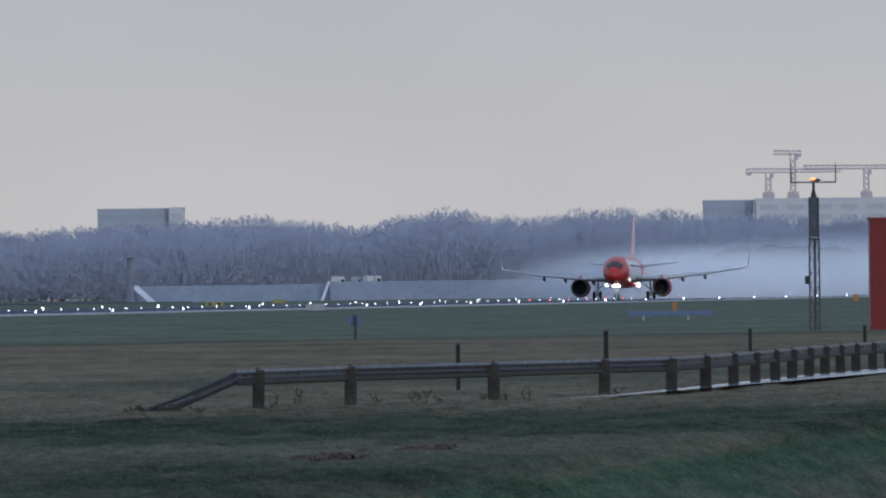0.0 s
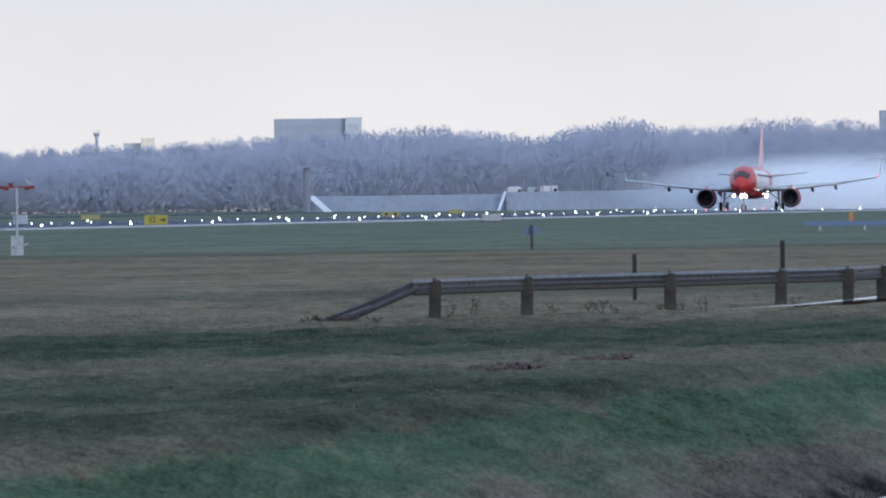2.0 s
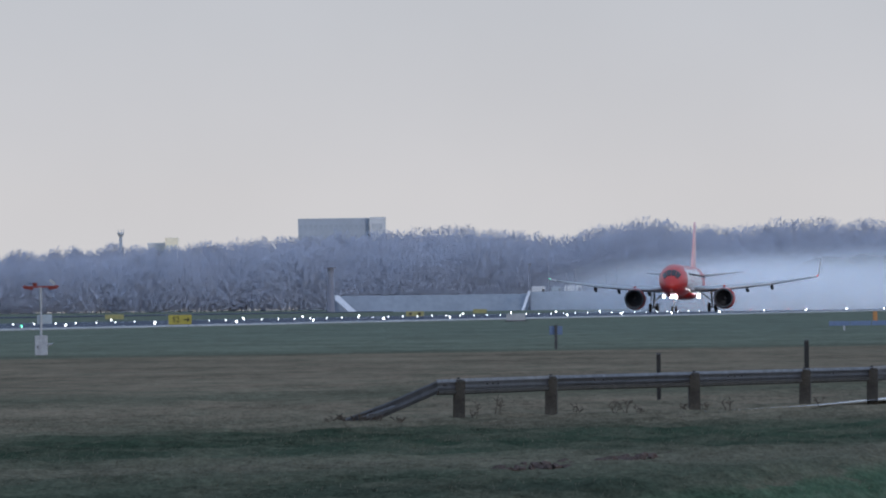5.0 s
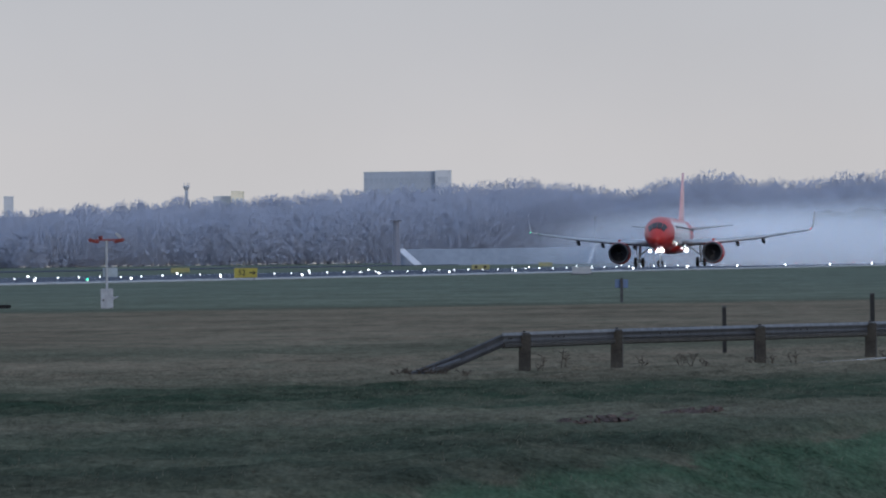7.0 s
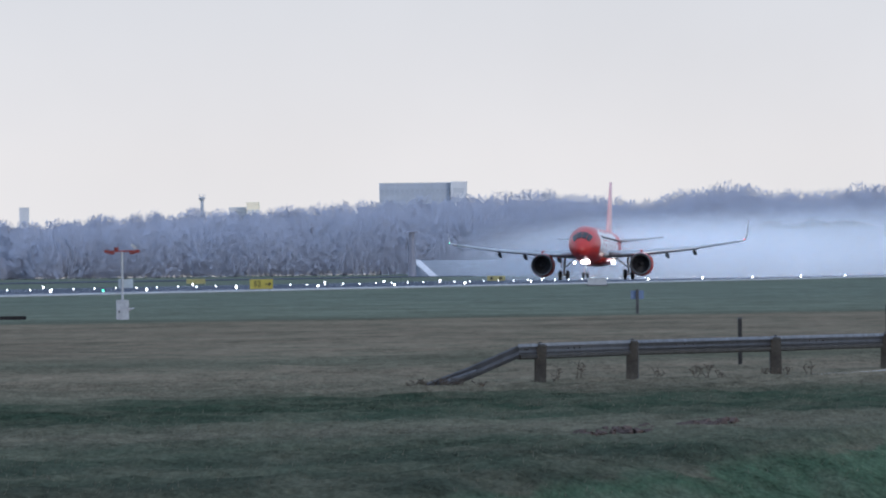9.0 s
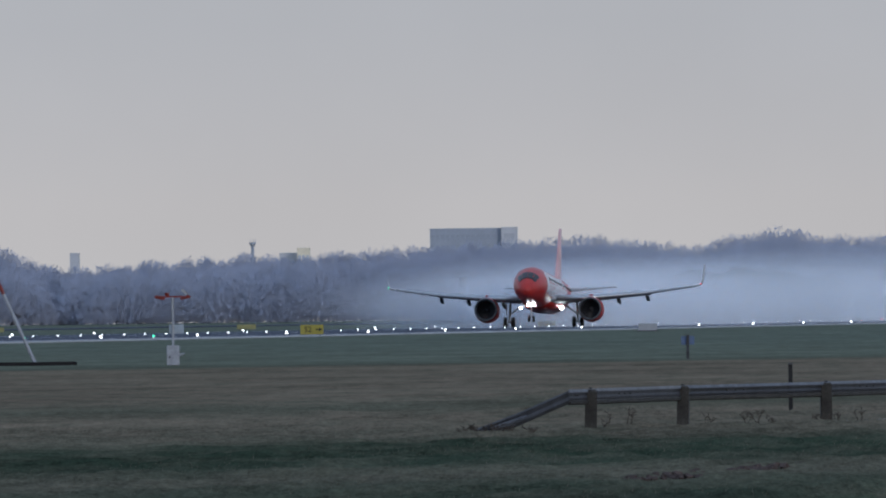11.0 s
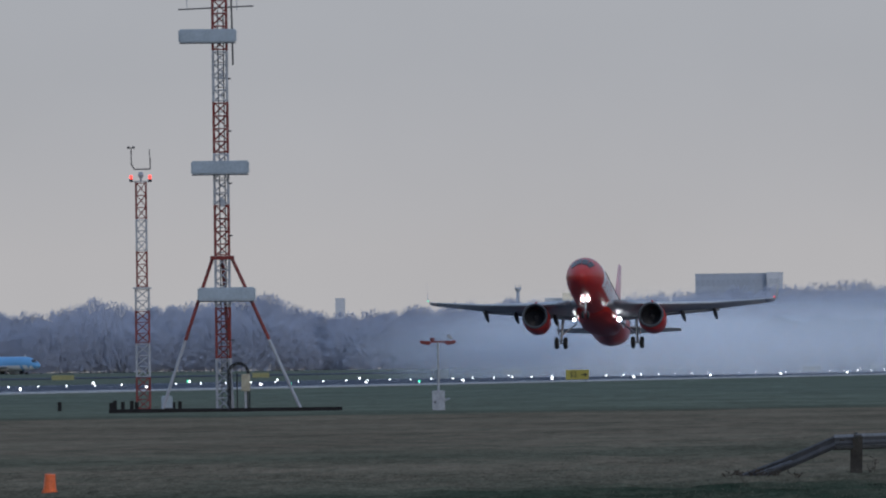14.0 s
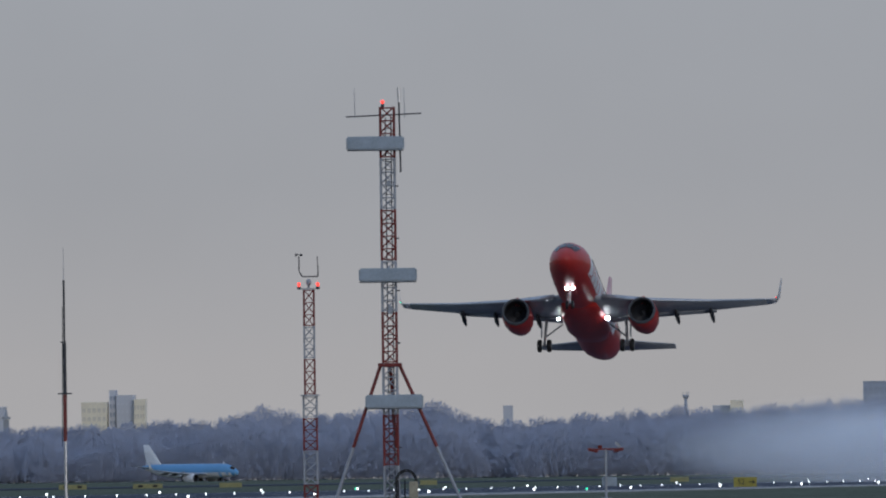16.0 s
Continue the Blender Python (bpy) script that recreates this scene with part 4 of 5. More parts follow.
# ---- grass ----
def blades(name, count, seed, area, height, material, label, width=0.012):
    rng = np.random.default_rng(seed)
    y = rng.uniform(area[2], area[3], count)
    q = rng.uniform(area[0], area[1], count)
    x = q + ditch_edge(148) + 0.093 * (y - 148)
    keep = np.array([noise.noise((a * 0.9, b * 0.09, 3.0)) for a, b in zip(x, y)]) + rng.uniform(-0.5, 0.5, count) > -0.1
    x, y, q = x[keep], y[keep], q[keep]
    z = np.array([ground_height(a, b) for a, b in zip(q, y)]) - 0.01
    n = len(x)
    h = height * rng.uniform(0.4, 1.3, n)
    lx, w = rng.normal(0.35, 0.35, n) * h, width * rng.uniform(0.6, 1.6, n)
    v = np.stack([np.stack([x - w, y, z], 1), np.stack([x + w, y + 0.02, z], 1), np.stack([x + lx, y, z + h], 1)], 1).reshape(-1, 3)
    ob = face_up(raw_mesh(name, v.tolist(), [(3 * i, 3 * i + 1, 3 * i + 2) for i in range(n)], material), (0, -0.25, 0.95))
    return tagged(ob, label, "grass", kind="stuff")


REED = mat("dark_reeds", (0.05, 0.042, 0.035), 0.9, vary=0.3)
blades("reeds", 3000, 16, (-0.2, 0.1, 110, 260), 0.06, REED, "dark dead reed stubs at the waterline", 0.008)
STRAW = mat("loose_straw", (0.125, 0.118, 0.08), 0.9, vary=0.3, scale=2)
blades("grass", 14000, 11, (-14, -0.2, 100, 268), 0.05, STRAW, "loose straw-coloured grass stalks on the bank", 0.004)


def weeds():
    rng = random.Random(5)
    spots = [(-2.5, 253.5, 0.32), (0.75, 262, 0.2), (-0.45, 262, 0.28), (-0.3, 262.5, 0.3), (1.25, 262, 0.32), (-0.1, 260, 0.2), (0.9, 265, 0.18), (-3.9, 248, 0.14), (-4.2, 248, 0.12),
             (-3.5, 248.5, 0.12), (0.6, 264, 0.2), (2.7, 271, 0.2), (-1.0, 261, 0.2), (-2.2, 259, 0.4), (-4.3, 249, 0.14), (-4.1, 249.2, 0.16), (-4.0, 249, 0.2), (-3.8, 249.6, 0.14), (-4.5, 249, 0.1)]
    for x, y, h in spots:
        ob = thing("dry_weed", pose(x, y, 0), "dry brown weed stalks beside the guard rail", "weed", "dry weeds by the rail")
        for k in range(4):
            foot = Vector((rng.uniform(-0.05, 0.05), 0, -0.04))
            tip = Vector((rng.uniform(-0.12, 0.12), rng.uniform(-0.1, 0.1), h * rng.uniform(0.4, 0.85)))
            stalk = part("stalk", rod(B(), foot, tip, 0.006, 0.003, 4), DRY, ob)
            for j in range(3):
                at = foot.lerp(tip, rng.uniform(0.45, 0.95))
                end = at + Vector((rng.uniform(-0.07, 0.07), 0, rng.uniform(0.01, 0.06)))
                part("twig", rod(B(), at, end, 0.004, 0.006, 4), DRY, stalk)


weeds()


def mole_earth():
    rng = random.Random(9)
    for x, y, w in ((-1.32, 178.5, 0.26), (-1.05, 180.5, 0.34), (-0.75, 183, 0.22), (-0.38, 187, 0.34), (-0.08, 190, 0.3), (0.16, 192.5, 0.2), (-1.18, 181.5, 0.16), (-0.2, 187.5, 0.18)):
        ob = thing("earth_heap", pose(x, y, -0.02), "low heap of bare reddish-brown earth clods in the grass", "earth", "earth heaps")
        for k in range(9):
            c = Vector((rng.uniform(-0.5, 0.5) * w * 1.5, rng.uniform(-1.1, 1.1), 0))
            bm = ball(B(), c, 0.5, w * rng.uniform(0.2, 0.5), rng.uniform(0.3, 0.9), rng.uniform(0.05, 0.13), 10)
            for v in bm.verts:
                v.co += Vector((noise.noise(v.co * 9 + Vector((x, y, 0))), 0, 0.3 * noise.noise(v.co * 11))) * 0.07
            part("clod", bm, EARTH, ob)


EARTH = mat("bare_earth", (0.105, 0.08, 0.07), 0.95, vary=0.3, scale=6, bump=0.15, spec=0.0)
mole_earth()


# ---- airliners ----
def wing_section(x, y_lead, chord, z, thick, n=12):
    """Aerofoil ring in the plane of constant x; y grows to the tail."""
    pts = []
    for k in range(n):
        a = 2 * math.pi * k / n
        c = 0.5 - 0.5 * math.cos(a)
        prof = thick * 1.6 * (math.sqrt(max(c, 0)) - 0.35 * c - 0.65 * c * c)
        pts.append((x, y_lead + chord * c, z + (prof if a <= math.pi else -prof * 0.7)))
    return pts


PALEWING = mat("pale_winglet_paint", (0.6, 0.6, 0.62), 0.4, vary=0.06, scale=0.8)


def make_airliner(m, scale, body, tail_paint, nacelle, belly, label, gear_lights=True, winglet=None):
    ob = thing("airliner", m, label, "airplane")
    S = scale
    moving = {}

    def sc(bm):
        bmesh.ops.scale(bm, vec=(S, S, S), verts=bm.verts)
        return bm

    def add(name, bm, material, parent=None, text="", smooth=False):
        return part(name, sc(bm), material, parent or ob, text, smooth)

    zc = 3.85
    stations = [(-17.75, -0.75, 0.05, 0.05), (-17.6, -0.72, 0.42, 0.40), (-17.2, -0.62, 0.78, 0.74), (-16.5, -0.45, 1.14, 1.13), (-15.6, -0.25, 1.44, 1.47), (-14.6, -0.1, 1.68, 1.74),
                (-13.4, 0.0, 1.86, 1.95), (-12, 0.02, 1.95, 2.05), (-10.5, 0.02, 1.975, 2.07), (0, 0.02, 1.975, 2.07), (7.5, 0.02, 1.975, 2.07), (10.5, 0.18, 1.9, 1.92), (13.5, 0.52, 1.6, 1.55),
                (16, 0.85, 1.15, 1.12), (18, 1.1, 0.68, 0.68), (19.4, 1.25, 0.3, 0.32), (19.8, 1.28, 0.08, 0.1)]
    fus = add("fuselage", loft(B(), [oval(y, zc + dz, rx, rz) for y, dz, rx, rz in stations]), body, None, "", True)
    # cockpit panes, each bent on the nose
    for k, (a0, a1) in enumerate(((-54, -29), (-27, -1), (1, 27), (29, 54))):
        bm = B()
        rows = []
        for y, dz, rx, rz in ((-16.7, -0.499, 1.037, 1.0185), (-16.5, -0.45, 1.14, 1.13), (-15.6, -0.25, 1.44, 1.47), (-15.4, -0.22, 1.488, 1.524)):
            row = []
            for j in range(4):
                a = radians(90 - (a0 + (a1 - a0) * j / 3))
                row.append(((rx + 0.03) * math.cos(a), y, zc + dz + (rz + 0.03) * math.sin(a)))
            rows.append([bm.verts.new(p) for p in row])
        for near, back in zip(rows, rows[1:]):
            for j in range(3):
                bm.faces.new((near[j], near[j + 1], back[j + 1], back[j]))
        add("cockpit_pane", bm, GLASS, fus, "dark cockpit pane")
    bell = loft(B(), [oval(y, 2.35, rx, rz, 20) for y, rx, rz in ((-7.4, 0.3, 0.15), (-6, 1.6, 0.6), (-3, 2.0, 0.78), (2, 2.0, 0.8), (4.5, 1.5, 0.55), (6, 0.3, 0.15))])
    add("belly_fairing", bell, belly, None, "", True)
    for side in (-1, 1):
        # wing, drooped flap and winglet
        rings = [wing_section(side * x, y, c, z, t) for x, y, c, z, t in ((0.6, -7.4, 7.6, 2.68, 0.95), (2.0, -6.9, 7.0, 2.72, 0.85), (6.4, -4.6, 4.5, 2.95, 0.55), (11.5, -1.95, 3.1, 3.45, 0.36), (16.4, 0.6, 1.75, 4.16, 0.2))]
        wing = moving["wing", side] = add("wing", loft(B(), rings), WING, None, "", True)
        lead = [wing_section(side * x, y - 0.06, 0.42, z, t) for x, y, z, t in ((2.2, -6.85, 2.7, 0.5), (6.4, -4.62, 2.92, 0.34), (11.5, -1.97, 3.41, 0.24), (16.3, 0.55, 4.12, 0.16))]
        add("slat", loft(B(), lead), STEEL, wing, "bright metal slat", True)
        rings = [wing_section(side * x, y, c, z, 0.14) for x, y, c, z in ((2.2, -0.5, 1.5, 2.6), (6.4, -0.5, 1.2, 2.86), (11.8, 0.75, 0.95, 3.4))]
        add("flap", loft(B(), rings), WING, wing, "", True)
        rings = [wing_section(side * x, y, c, z, t) for x, y, c, z, t in ((16.4, 0.6, 1.75, 4.16, 0.2), (17.15, 1.0, 1.4, 4.3, 0.14), (17.45, 1.3, 1.05, 4.75, 0.1), (17.55, 1.7, 0.75, 5.6, 0.07), (17.62, 2.1, 0.42, 6.6, 0.04))]
        # winglet sections lie flat near the tip, so widen them a little sideways
        bm = loft(B(), rings)
        for v in bm.verts:
            if v.co.z > 4.6:
                v.co.x += side * 0.05 * math.sin(v.co.y * 3)
        add("winglet", bm, winglet or WING, wing, "", True)
        for x, y, z in ((4.3, -0.6, 2.48), (8.3, 0.2, 2.84), (11.4, 1.1, 3.14)):
            add("flap_fairing", loft(B(), [[(side * x + r * math.cos(2 * math.pi * k / 10), y + dy, z - 0.12 - dy * 0.09 + 1.5 * r * math.sin(2 * math.pi * k / 10)) for k in range(10)]
                                           for dy, r in ((-1.6, 0.03), (-0.8, 0.18), (0.4, 0.2), (1.5, 0.12), (2.0, 0.02))]), DARK, wing, "dark flap track fairing", True)
        # engine
        ex, ez = side * 5.75, 1.62
        prof = [(-8.9, 1.05), (-9.12, 1.13), (-9.02, 1.24), (-8.2, 1.36), (-7.0, 1.38), (-5.8, 1.26), (-4.6, 0.98)]
        eng = add("nacelle", loft(B(), [[(ex + r * math.cos(2 * math.pi * k / 28), y + 2.9, ez + r * math.sin(2 * math.pi * k / 28)) for k in range(28)] for y, r in prof], False), nacelle, None, "", True)
        lip = loft(B(), [[(ex + r * math.cos(2 * math.pi * k / 28), y + 2.9, ez + r * math.sin(2 * math.pi * k / 28)) for k in range(28)] for y, r in ((-8.8, 1.04), (-9.0, 1.06), (-9.14, 1.14), (-9.06, 1.235), (-8.86, 1.29))], False)
        add("intake_lip", lip, MASTGREY, eng, "grey metal intake lip", True)
        duct = loft(B(), [[(ex + r * math.cos(2 * math.pi * k / 24), y + 2.9, ez + r * math.sin(2 * math.pi * k / 24)) for k in range(24)] for y, r in ((-8.9, 1.05), (-8.3, 1.02), (-7.8, 1.0))], False)
        add("intake_duct", duct, INTAKE, eng, "", True)
        for k in range(18):
            a = 2 * math.pi * k / 18
            c, s_ = math.cos(a), math.sin(a)
            c2, s2 = math.cos(a + 0.3), math.sin(a + 0.3)
            fan = B()
            fan.faces.new([fan.verts.new(p) for p in ((ex + 0.25 * c, -5.05, ez + 0.25 * s_), (ex + 1.0 * c, -5.1, ez + 1.0 * s_), (ex + 1.0 * c2, -4.95, ez + 1.0 * s2), (ex + 0.25 * c2, -4.95, ez + 0.25 * s2))])
            add("fan_blade", fan, INTAKE, eng)
        add("spinner", rod(B(), (ex, -4.9, ez), (ex, -5.6, ez), 0.33, 0.04, 14), DARK, eng)
        core = loft(B(), [[(ex + r * math.cos(2 * math.pi * k / 16), y + 2.9, ez + r * math.sin(2 * math.pi * k / 16)) for k in range(16)] for y, r in ((-7.6, 1.0), (-5, 0.8), (-3.9, 0.5), (-3.2, 0.2))])
        add("exhaust_core", core, DARK, eng, "", True)
        add("pylon", box(B(), ex, -3.2, ez + 1.25, 0.34, 3.6, 0.9, 0.1), nacelle, eng)
        # tailplane
        rings = [wing_section(side * x, y, c, z, t) for x, y, c, z, t in ((0.3, 13.2, 3.9, 4.75, 0.4), (3.2, 15.0, 2.7, 5.02, 0.26), (6.2, 16.9, 1.5, 5.32, 0.14))]
        add("tailplane", loft(B(), rings), WING, None, "", True)
        # main gear
        gx = side * 3.8
        leg = moving["leg", side] = add("gear_leg", rod(B(), (gx * 0.96, 0.05, 3.0), (gx, 0, 0.7), 0.15, 0.12, 10), STRUT)
        add("side_stay", rod(B(), (gx * 0.58, 0.05, 2.6), (gx, 0, 1.35), 0.08, 0.08, 8), STRUT, leg)
        add("torque_link", box(B(), gx, 0.22, 1.0, 0.14, 0.16, 0.7), STRUT, leg)
        add("gear_door", box(B(), gx + side * 0.28, 0, 2.1, 0.05, 0.9, 1.4, 0.02), WING, leg)
        add("axle", rod(B(), (gx - 0.5, 0, 0.58), (gx + 0.5, 0, 0.58), 0.09, seg=8), STRUT, leg)
        for dx in (-0.44, 0.44):
            w = add("wheel", ring_wheel(gx + dx, 0, 0.585, 0.585, 0.4), RUBBER, leg)
            add("rim", rod(B(), (gx + dx - 0.21, 0, 0.585), (gx + dx + 0.21, 0, 0.585), 0.27, seg=14), STRUT, w)
        if gear_lights:
            li = add("landing_light", ball(B(), (side * 2.25, -2.6, 1.95), 0.22 if side > 0 else 0.14, 1, 0.5, 1, 14), LAND, None, "blazing white wing root landing light", True)
            add("nav_light", ball(B(), (side * 17.3, 0.95, 4.42), 0.055, seg=10), LAMPR if side > 0 else LAMPG, wing, "glowing wing tip light", True)
    # fin
    fin = B()
    rings = []
    for z, y, c, t in ((5.4, 11.0, 7.0, 0.55), (6.4, 12.4, 5.6, 0.5), (9.2, 14.6, 3.9, 0.36), (11.85, 16.7, 2.2, 0.22)):
        rings.append([(q[2], q[1], z) for q in wing_section(0, y, c, 0, t)])
    add("fin", loft(fin, rings), tail_paint, None, "", True)
    # nose gear
    nl = add("nose_gear_leg", rod(B(), (0, -12.4, 2.3), (0, -12.65, 0.3), 0.1, 0.08, 10), STRUT)
    for dx in (-0.25, 0.25):
        w = add("wheel", ring_wheel(dx, -12.65, 0.2, 0.385, 0.24), RUBBER, nl)
        add("rim", rod(B(), (dx - 0.13, -12.65, 0.2), (dx + 0.13, -12.65, 0.2), 0.18, seg=12), STRUT, w)
        add("gear_door", box(B(), dx * 1.9, -12.2, 1.75, 0.04, 1.3, 0.6, 0.02), body, nl)
        if gear_lights:
            add("landing_light", ball(B(), (dx * 1.1, -12.85, 1.72), 0.17, 1, 0.5, 1, 14), LAND, nl, "blazing white nose gear light", True)
    return ob, add, moving


def ring_wheel(x, y, z, r, w):
    bm = loft(B(), [[(x + dx, y + rr * math.cos(2 * math.pi * k / 20), z + rr * math.sin(2 * math.pi * k / 20)) for k in range(20)]
                    for dx, rr in ((-w / 2, r * 0.72), (-w * 0.42, r * 0.93), (-w * 0.2, r), (w * 0.2, r), (w * 0.42, r * 0.93), (w / 2, r * 0.72))])
    return bm


jet, jet_add, jet_moving = make_airliner(pose(0, 2000, 0), 1.0, RED, PINK, RED, RED, "red twin-engine airliner with lights on, taking off", True, PALEWING)


def hull(y):
    """Half width of the fuselage ahead of the tail cone."""
    if y > -10.5:
        return 1.975
    return 1.95 + 0.025 * (y + 12) / 1.5 if y > -12 else 1.86 + 0.09 * (y + 13.4) / 1.4


def jet_livery():
    """Big white bars for the unread lettering on both flanks, small cabin windows and doors."""
    for side in (-1, 1):
        for k, (y, tall) in enumerate(((-12.4, 1.7), (-10.8, 2.0), (-9.2, 1.7), (-7.6, 2.1), (-6.0, 1.7), (-4.4, 2.0), (-2.8, 1.7), (-1.2, 1.9), (0.4, 1.7), (2.0, 2.0), (3.6, 1.8), (5.2, 2.0))):
            bm = B()
            cols = []
            for yy in (y - 0.68, y + 0.68):
                cols.append([bm.verts.new((side * (hull(yy) + 0.015) * math.cos(a), yy, 3.87 + (hull(yy) + 0.11) * math.sin(a))) for a in [-0.5 + 0.72 * tall * j / 5 for j in range(6)]])
            for j in range(5):
                bm.faces.new((cols[0][j], cols[0][j + 1], cols[1][j + 1], cols[1][j]))
            jet_add("letter_bar", bm, WHITE, None, "white lettering shape")
        for k in range(26):
            a = 0.36
            jet_add("cabin_window", box(B(), side * 1.985 * math.cos(a), -11.5 + 0.9 * k, 3.87 + 2.08 * math.sin(a), 0.06, 0.24, 0.34), GLASS)


jet_livery()

blue, blue_add, blue_moving = make_airliner(pose(-249.75, 4290, 0), 0.82, BLUE, WHITE, WHITE, WHITE, "blue and white twin-engine airliner taxiing beyond the runway", False, WHITE)


def blue_livery():
    """White lower hull below a blue top, and shorter gear legs."""
    stations = ((-17.2, -0.62, 0.8, 0.76), (-15.6, -0.25, 1.46, 1.49), (-13.4, 0.0, 1.88, 1.97), (-10.5, 0.02, 1.995, 2.09), (7.5, 0.02, 1.995, 2.09), (10.5, 0.18, 1.92, 1.94), (13.5, 0.52, 1.62, 1.57), (16, 0.85, 1.17, 1.14), (18, 1.1, 0.7, 0.7))
    bm = B()
    rings = [[bm.verts.new((rx * math.cos(radians(a)), y, 3.85 + dz + rz * math.sin(radians(a)))) for a in range(196, 350, 12)] for y, dz, rx, rz in stations]
    for p, q in zip(rings, rings[1:]):
        for j in range(len(p) - 1):
            bm.faces.new((p[j], p[j + 1], q[j + 1], q[j]))
    blue_add("lower_hull", bm, WHITE, None, "white lower hull", True)
    for ob in blue.children:
        if ob.name.startswith(("gear_leg", "nose_gear_leg")):
            ob.location.z += 0.62


blue_livery()


# ---- spray thrown up behind the red airliner ----
def spray_material():
    m = bpy.data.materials.new("fine_water_spray")
    m.use_nodes = True
    nt = m.node_tree
    b = nt.nodes["Principled BSDF"]
    b.inputs["Base Color"].default_value, b.inputs["Roughness"].default_value = (0.8, 0.87, 0.97, 1), 1.0
    b.inputs["Specular IOR Level"].default_value = 0
    co = nt.nodes.new("ShaderNodeTexCoord").outputs["Generated"]
    mp = nt.nodes.new("ShaderNodeMapping")
    mp.inputs["Location"].default_value = (-1, -1, -1)
    mp.inputs["Scale"].default_value = (2, 2, 2)
    nt.links.new(co, mp.inputs["Vector"])
    flat = nt.nodes.new("ShaderNodeVectorMath")
    flat.operation = "MULTIPLY"
    flat.inputs[1].default_value = (1, 0, 1)
    nt.links.new(mp.outputs[0], flat.inputs[0])
    ln = nt.nodes.new("ShaderNodeVectorMath")
    ln.operation = "LENGTH"
    nt.links.new(flat.outputs[0], ln.inputs[0])
    fall = nt.nodes.new("ShaderNodeMapRange")
    fall.interpolation_type = "SMOOTHERSTEP"
    fall.inputs["From Min"].default_value, fall.inputs["From Max"].default_value = 1.0, 0.1
    fall.inputs["To Min"].default_value, fall.inputs["To Max"].default_value = 0.0, 0.185
    nt.links.new(ln.outputs["Value"], fall.inputs["Value"])
    ns = nt.nodes.new("ShaderNodeTexNoise")
    ns.inputs["Scale"].default_value, ns.inputs["Detail"].default_value = 2.2, 5
    info = nt.nodes.new("ShaderNodeObjectInfo")
    off = nt.nodes.new("ShaderNodeVectorMath")
    off.operation = "MULTIPLY_ADD"
    nt.links.new(info.outputs["Random"], off.inputs[0])
    off.inputs[1].default_value = (30, 17, 11)
    nt.links.new(co, off.inputs[2])
    nt.links.new(off.outputs[0], ns.inputs["Vector"])
    mr = nt.nodes.new("ShaderNodeMapRange")
    mr.inputs["From Min"].default_value, mr.inputs["From Max"].default_value = 0.3, 0.65
    nt.links.new(ns.outputs["Fac"], mr.inputs["Value"])
    mul = nt.nodes.new("ShaderNodeMath")
    mul.operation = "MULTIPLY"
    nt.links.new(fall.outputs["Result"], mul.inputs[0])
    nt.links.new(mr.outputs["Result"], mul.inputs[1])
    nt.links.new(mul.outputs[0], b.inputs["Alpha"])
    return m


SPRAY = spray_material()
scene.cycles.transparent_max_bounces = 40


def spray_cloud():
    """Puffs in the wake, each a shallow dome of droplets; local y runs back along the runway."""
    ob = thing("spray_cloud", pose(0, 2000, 0), "pale cloud of water spray trailing behind the airliner", "spray")
    rng = random.Random(21)
    for k in range(54):
        f = k / 53
        back = 14 + 760 * f ** 2.1
        wide = 28 + 14 * f
        tall = 5.8 + 3.0 * f
        bm = B()
        n, rings = 20, 5
        prev = None
        for r in range(rings + 1):
            q = r / rings
            ring = [bm.verts.new((wide * q * math.cos(2 * math.pi * j / n), 1.5 * q * q, tall * q * math.sin(2 * math.pi * j / n))) for j in range(n)] if r else [bm.verts.new((0, 0, 0))]
            if prev:
                for j in range(n):
                    i = (j + 1) % n
                    bm.faces.new((prev[0], ring[j], ring[i]) if len(prev) == 1 else (prev[j], ring[j], ring[i], prev[i]))
            prev = ring
        p = part("puff", bm, SPRAY, ob, "", True)
        p.location = (rng.uniform(-7, 7) - 5 * (1 - f), back + rng.uniform(-6, 6), tall * rng.uniform(0.25, 0.5))
        p.visible_shadow = False
    return ob


spray = spray_cloud()


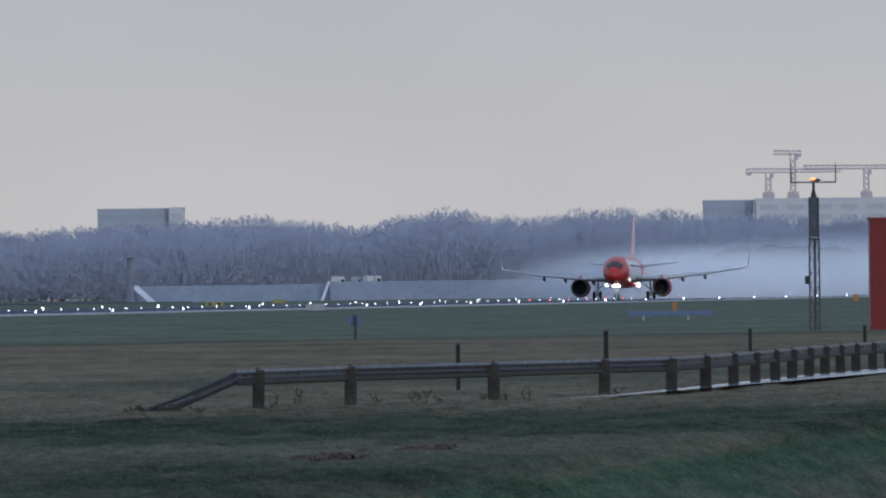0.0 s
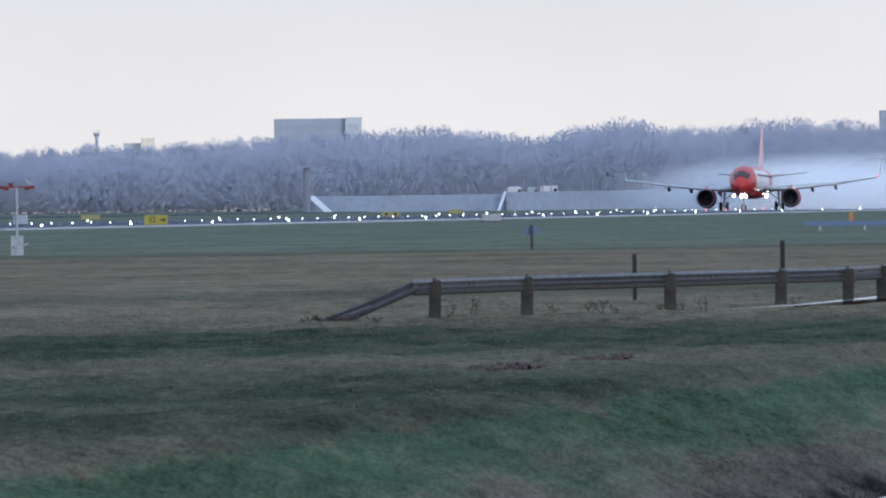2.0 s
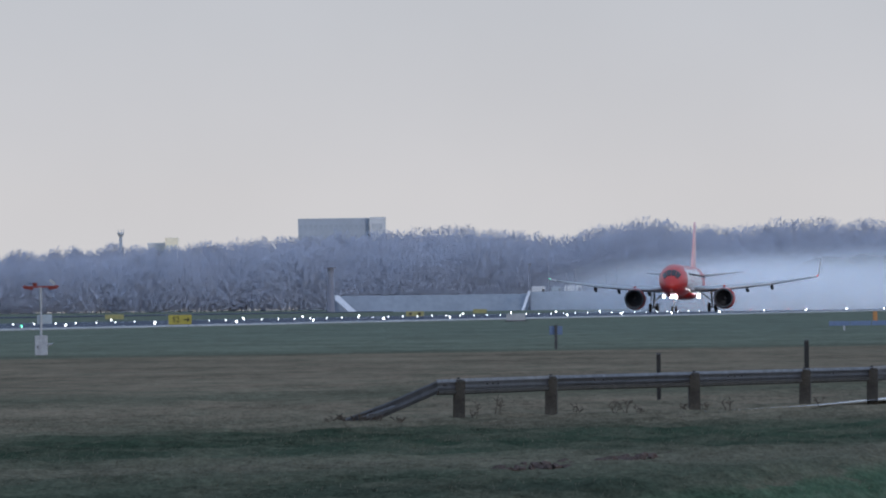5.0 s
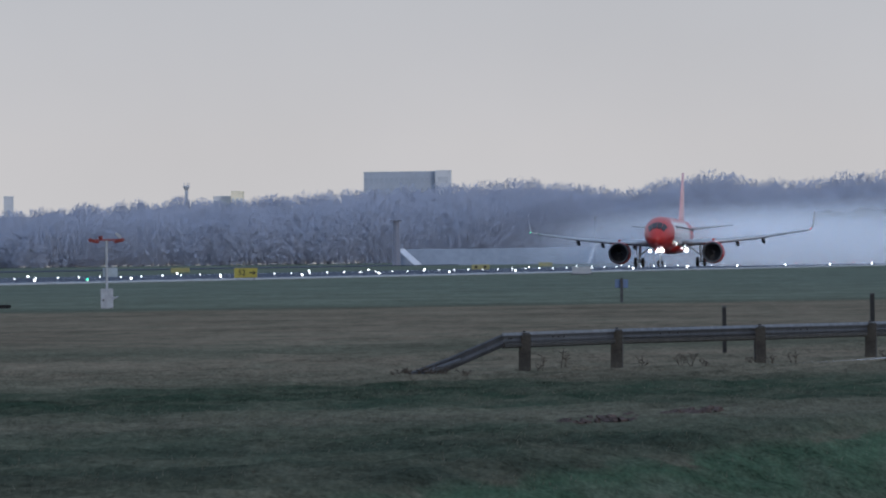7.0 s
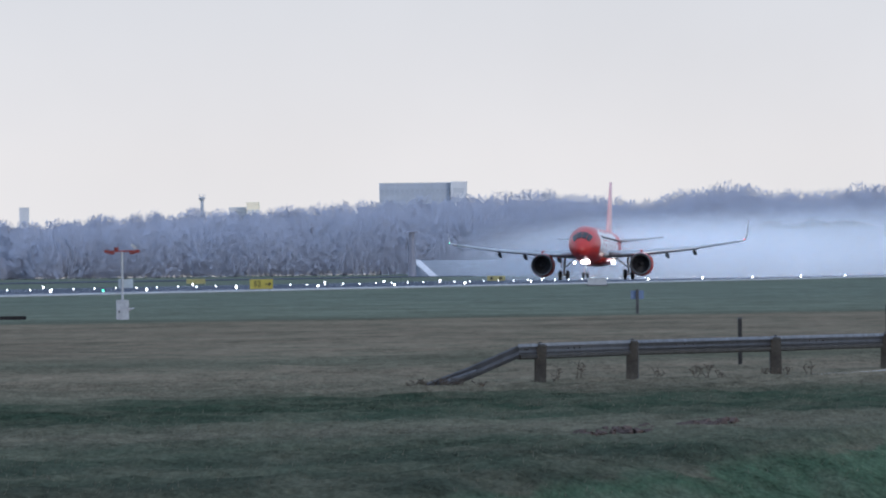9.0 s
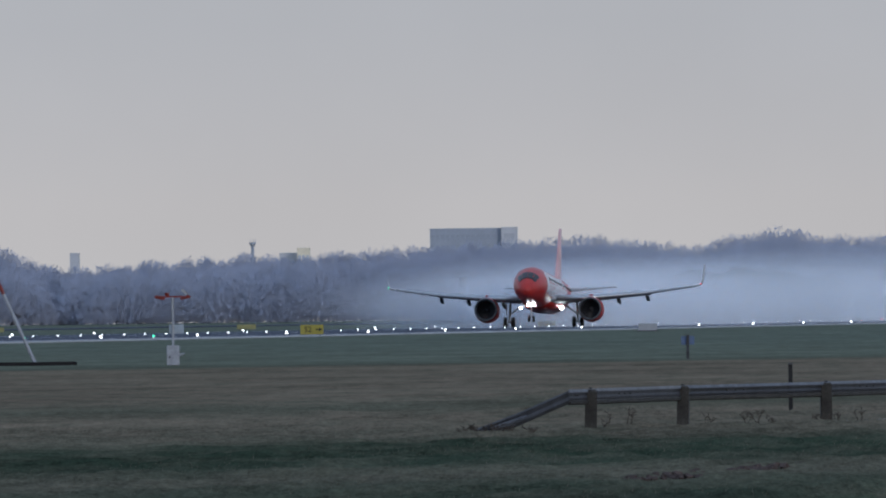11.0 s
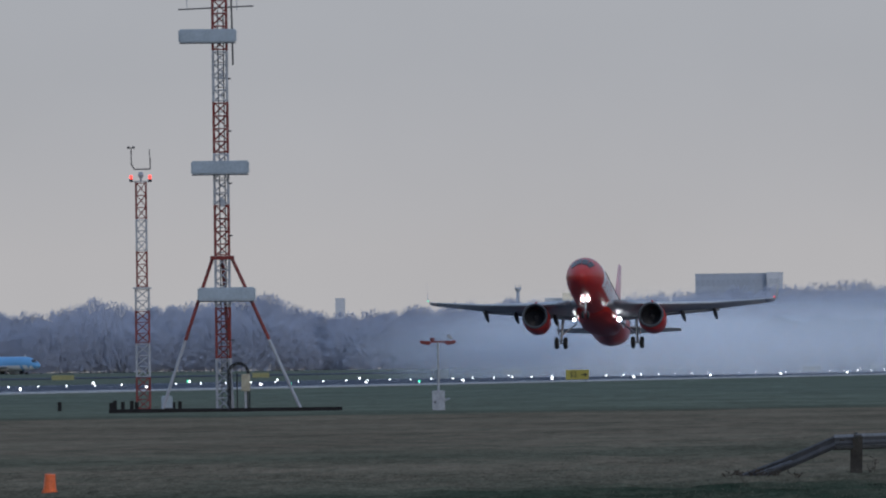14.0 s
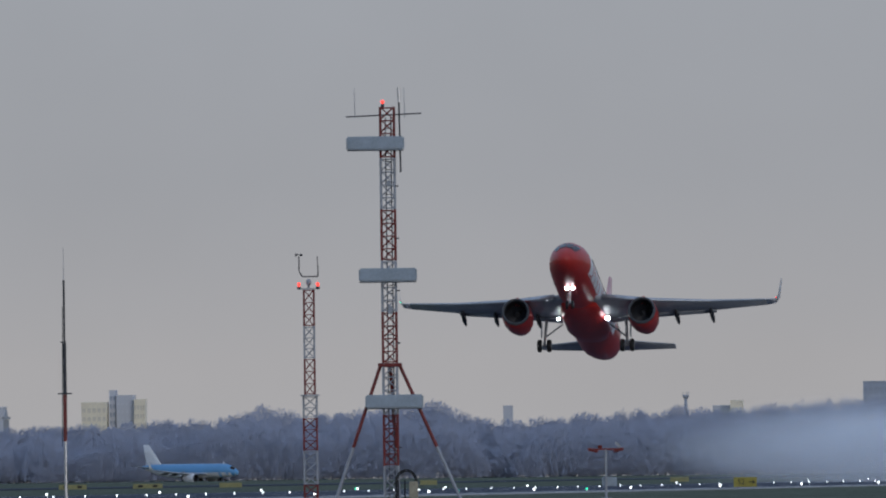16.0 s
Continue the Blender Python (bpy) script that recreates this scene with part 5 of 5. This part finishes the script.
# ---- what moves ----
# seconds, metres along the runway, height of the main wheels, nose-up degrees, stretch of the main legs, bend of the wings, heading
ROLL_OUT = [(0, 2461.5, 0.08, 0.7, 0, 0.0, -5.35), (0.5, 2440.5, 0.08, 0.7, 0, 0.0, -5.35), (1, 2420.3, 0.08, 0.7, 0, 0.0, -5.35), (1.5, 2400.6, 0.08, 0.7, 0, 0.1, -5.35),
            (2, 2381.0, 0.08, 0.8, 0, 0.1, -5.35), (2.5, 2361.2, 0.08, 0.8, 0, 0.1, -5.35), (3, 2340.0, 0.08, 0.8, 0, 0.1, -5.35), (3.5, 2316.8, 0.08, 0.8, 0, 0.1, -5.35),
            (4, 2292.6, 0.08, 0.8, 0, 0.1, -5.35), (5, 2242.0, 0.08, 0.9, 0, 0.2, -5.35), (6.3, 2172.7, 0.08, 1.0, 0, 0.2, -5.35), (7, 2136.1, 0.08, 1.0, 0, 0.2, -5.35),
            (7.5, 2109.5, 0.08, 1.1, 0, 0.2, -5.35), (8, 2082.4, 0.08, 1.2, 0, 0.3, -5.35), (8.5, 2054.9, 0.08, 1.4, 0, 0.3, -5.35), (9, 2027.2, 0.08, 1.5, 0, 0.3, -5.35),
            (10, 1971.0, 0.08, 2.0, 0, 0.5, -5.35), (11.3, 1896.3, 0.1, 4.0, 0.05, 0.7, -5.35), (12, 1852.1, 0.18, 6.8, 0.15, 1.0, -5.35), (12.5, 1820.0, 0.35, 9.3, 0.28, 1.2, -5.35),
            (13, 1787.2, 0.76, 10.8, 0.4, 1.4, -5.16), (13.5, 1753.6, 1.55, 11.8, 0.42, 1.5, -4.97), (14, 1719.6, 2.85, 12.4, 0.42, 1.5, -4.79), (14.5, 1685.2, 4.5, 12.9, 0.42, 1.5, -4.60),
            (15, 1650.6, 6.7, 14.1, 0.42, 1.5, -4.60), (15.5, 1615.9, 9.4, 15.4, 0.42, 1.5, -4.60), (16, 1581.1, 12.45, 16.4, 0.42, 1.5, -4.60)]


def motions():
    rows, mist, taxi = [], [], []
    legs, wings = {-1: [], 1: []}, {-1: [], 1: []}
    for t, s, z, nose, stretch, bend, yaw in ROLL_OUT:
        p = on_runway(s, CENTRE, z + stretch)
        rows.append((t, pose(p.x, p.y, p.z, -nose, 0, yaw)))
        # the cloud widens to the near side as the nose lifts, and stays behind once the wheels leave the ground
        drift = -10 + 9 * min(1, max(0, (t - 9) / 3))
        left_behind = 42 * max(0, t - 13.5) ** 2
        p = on_runway(s + left_behind, CENTRE + drift, 0.06 + 0.5 * max(0, t - 13.5))
        mist.append((t, pose(p.x, p.y, p.z, 0, 0, -5.35)))
        for side in (-1, 1):
            legs[side].append((t, pose(0, 0, -stretch)))
            root = Vector((side * 2, 0, 3.0))
            wings[side].append((t, Matrix.Translation(root) @ pose(0, 0, 0, 0, -side * bend, 0) @ Matrix.Translation(-root)))
    walk(jet, rows)
    walk(spray, mist)
    for side in (-1, 1):
        walk(jet_moving["leg", side], legs[side])
        walk(jet_moving["wing", side], wings[side])
    for t in (0, 8, 16):
        taxi.append((t, pose(-249.4 + 3.75 * (t - 16), 4290, -0.5, 0, 0, 54)))
    walk(blue, taxi)


motions()
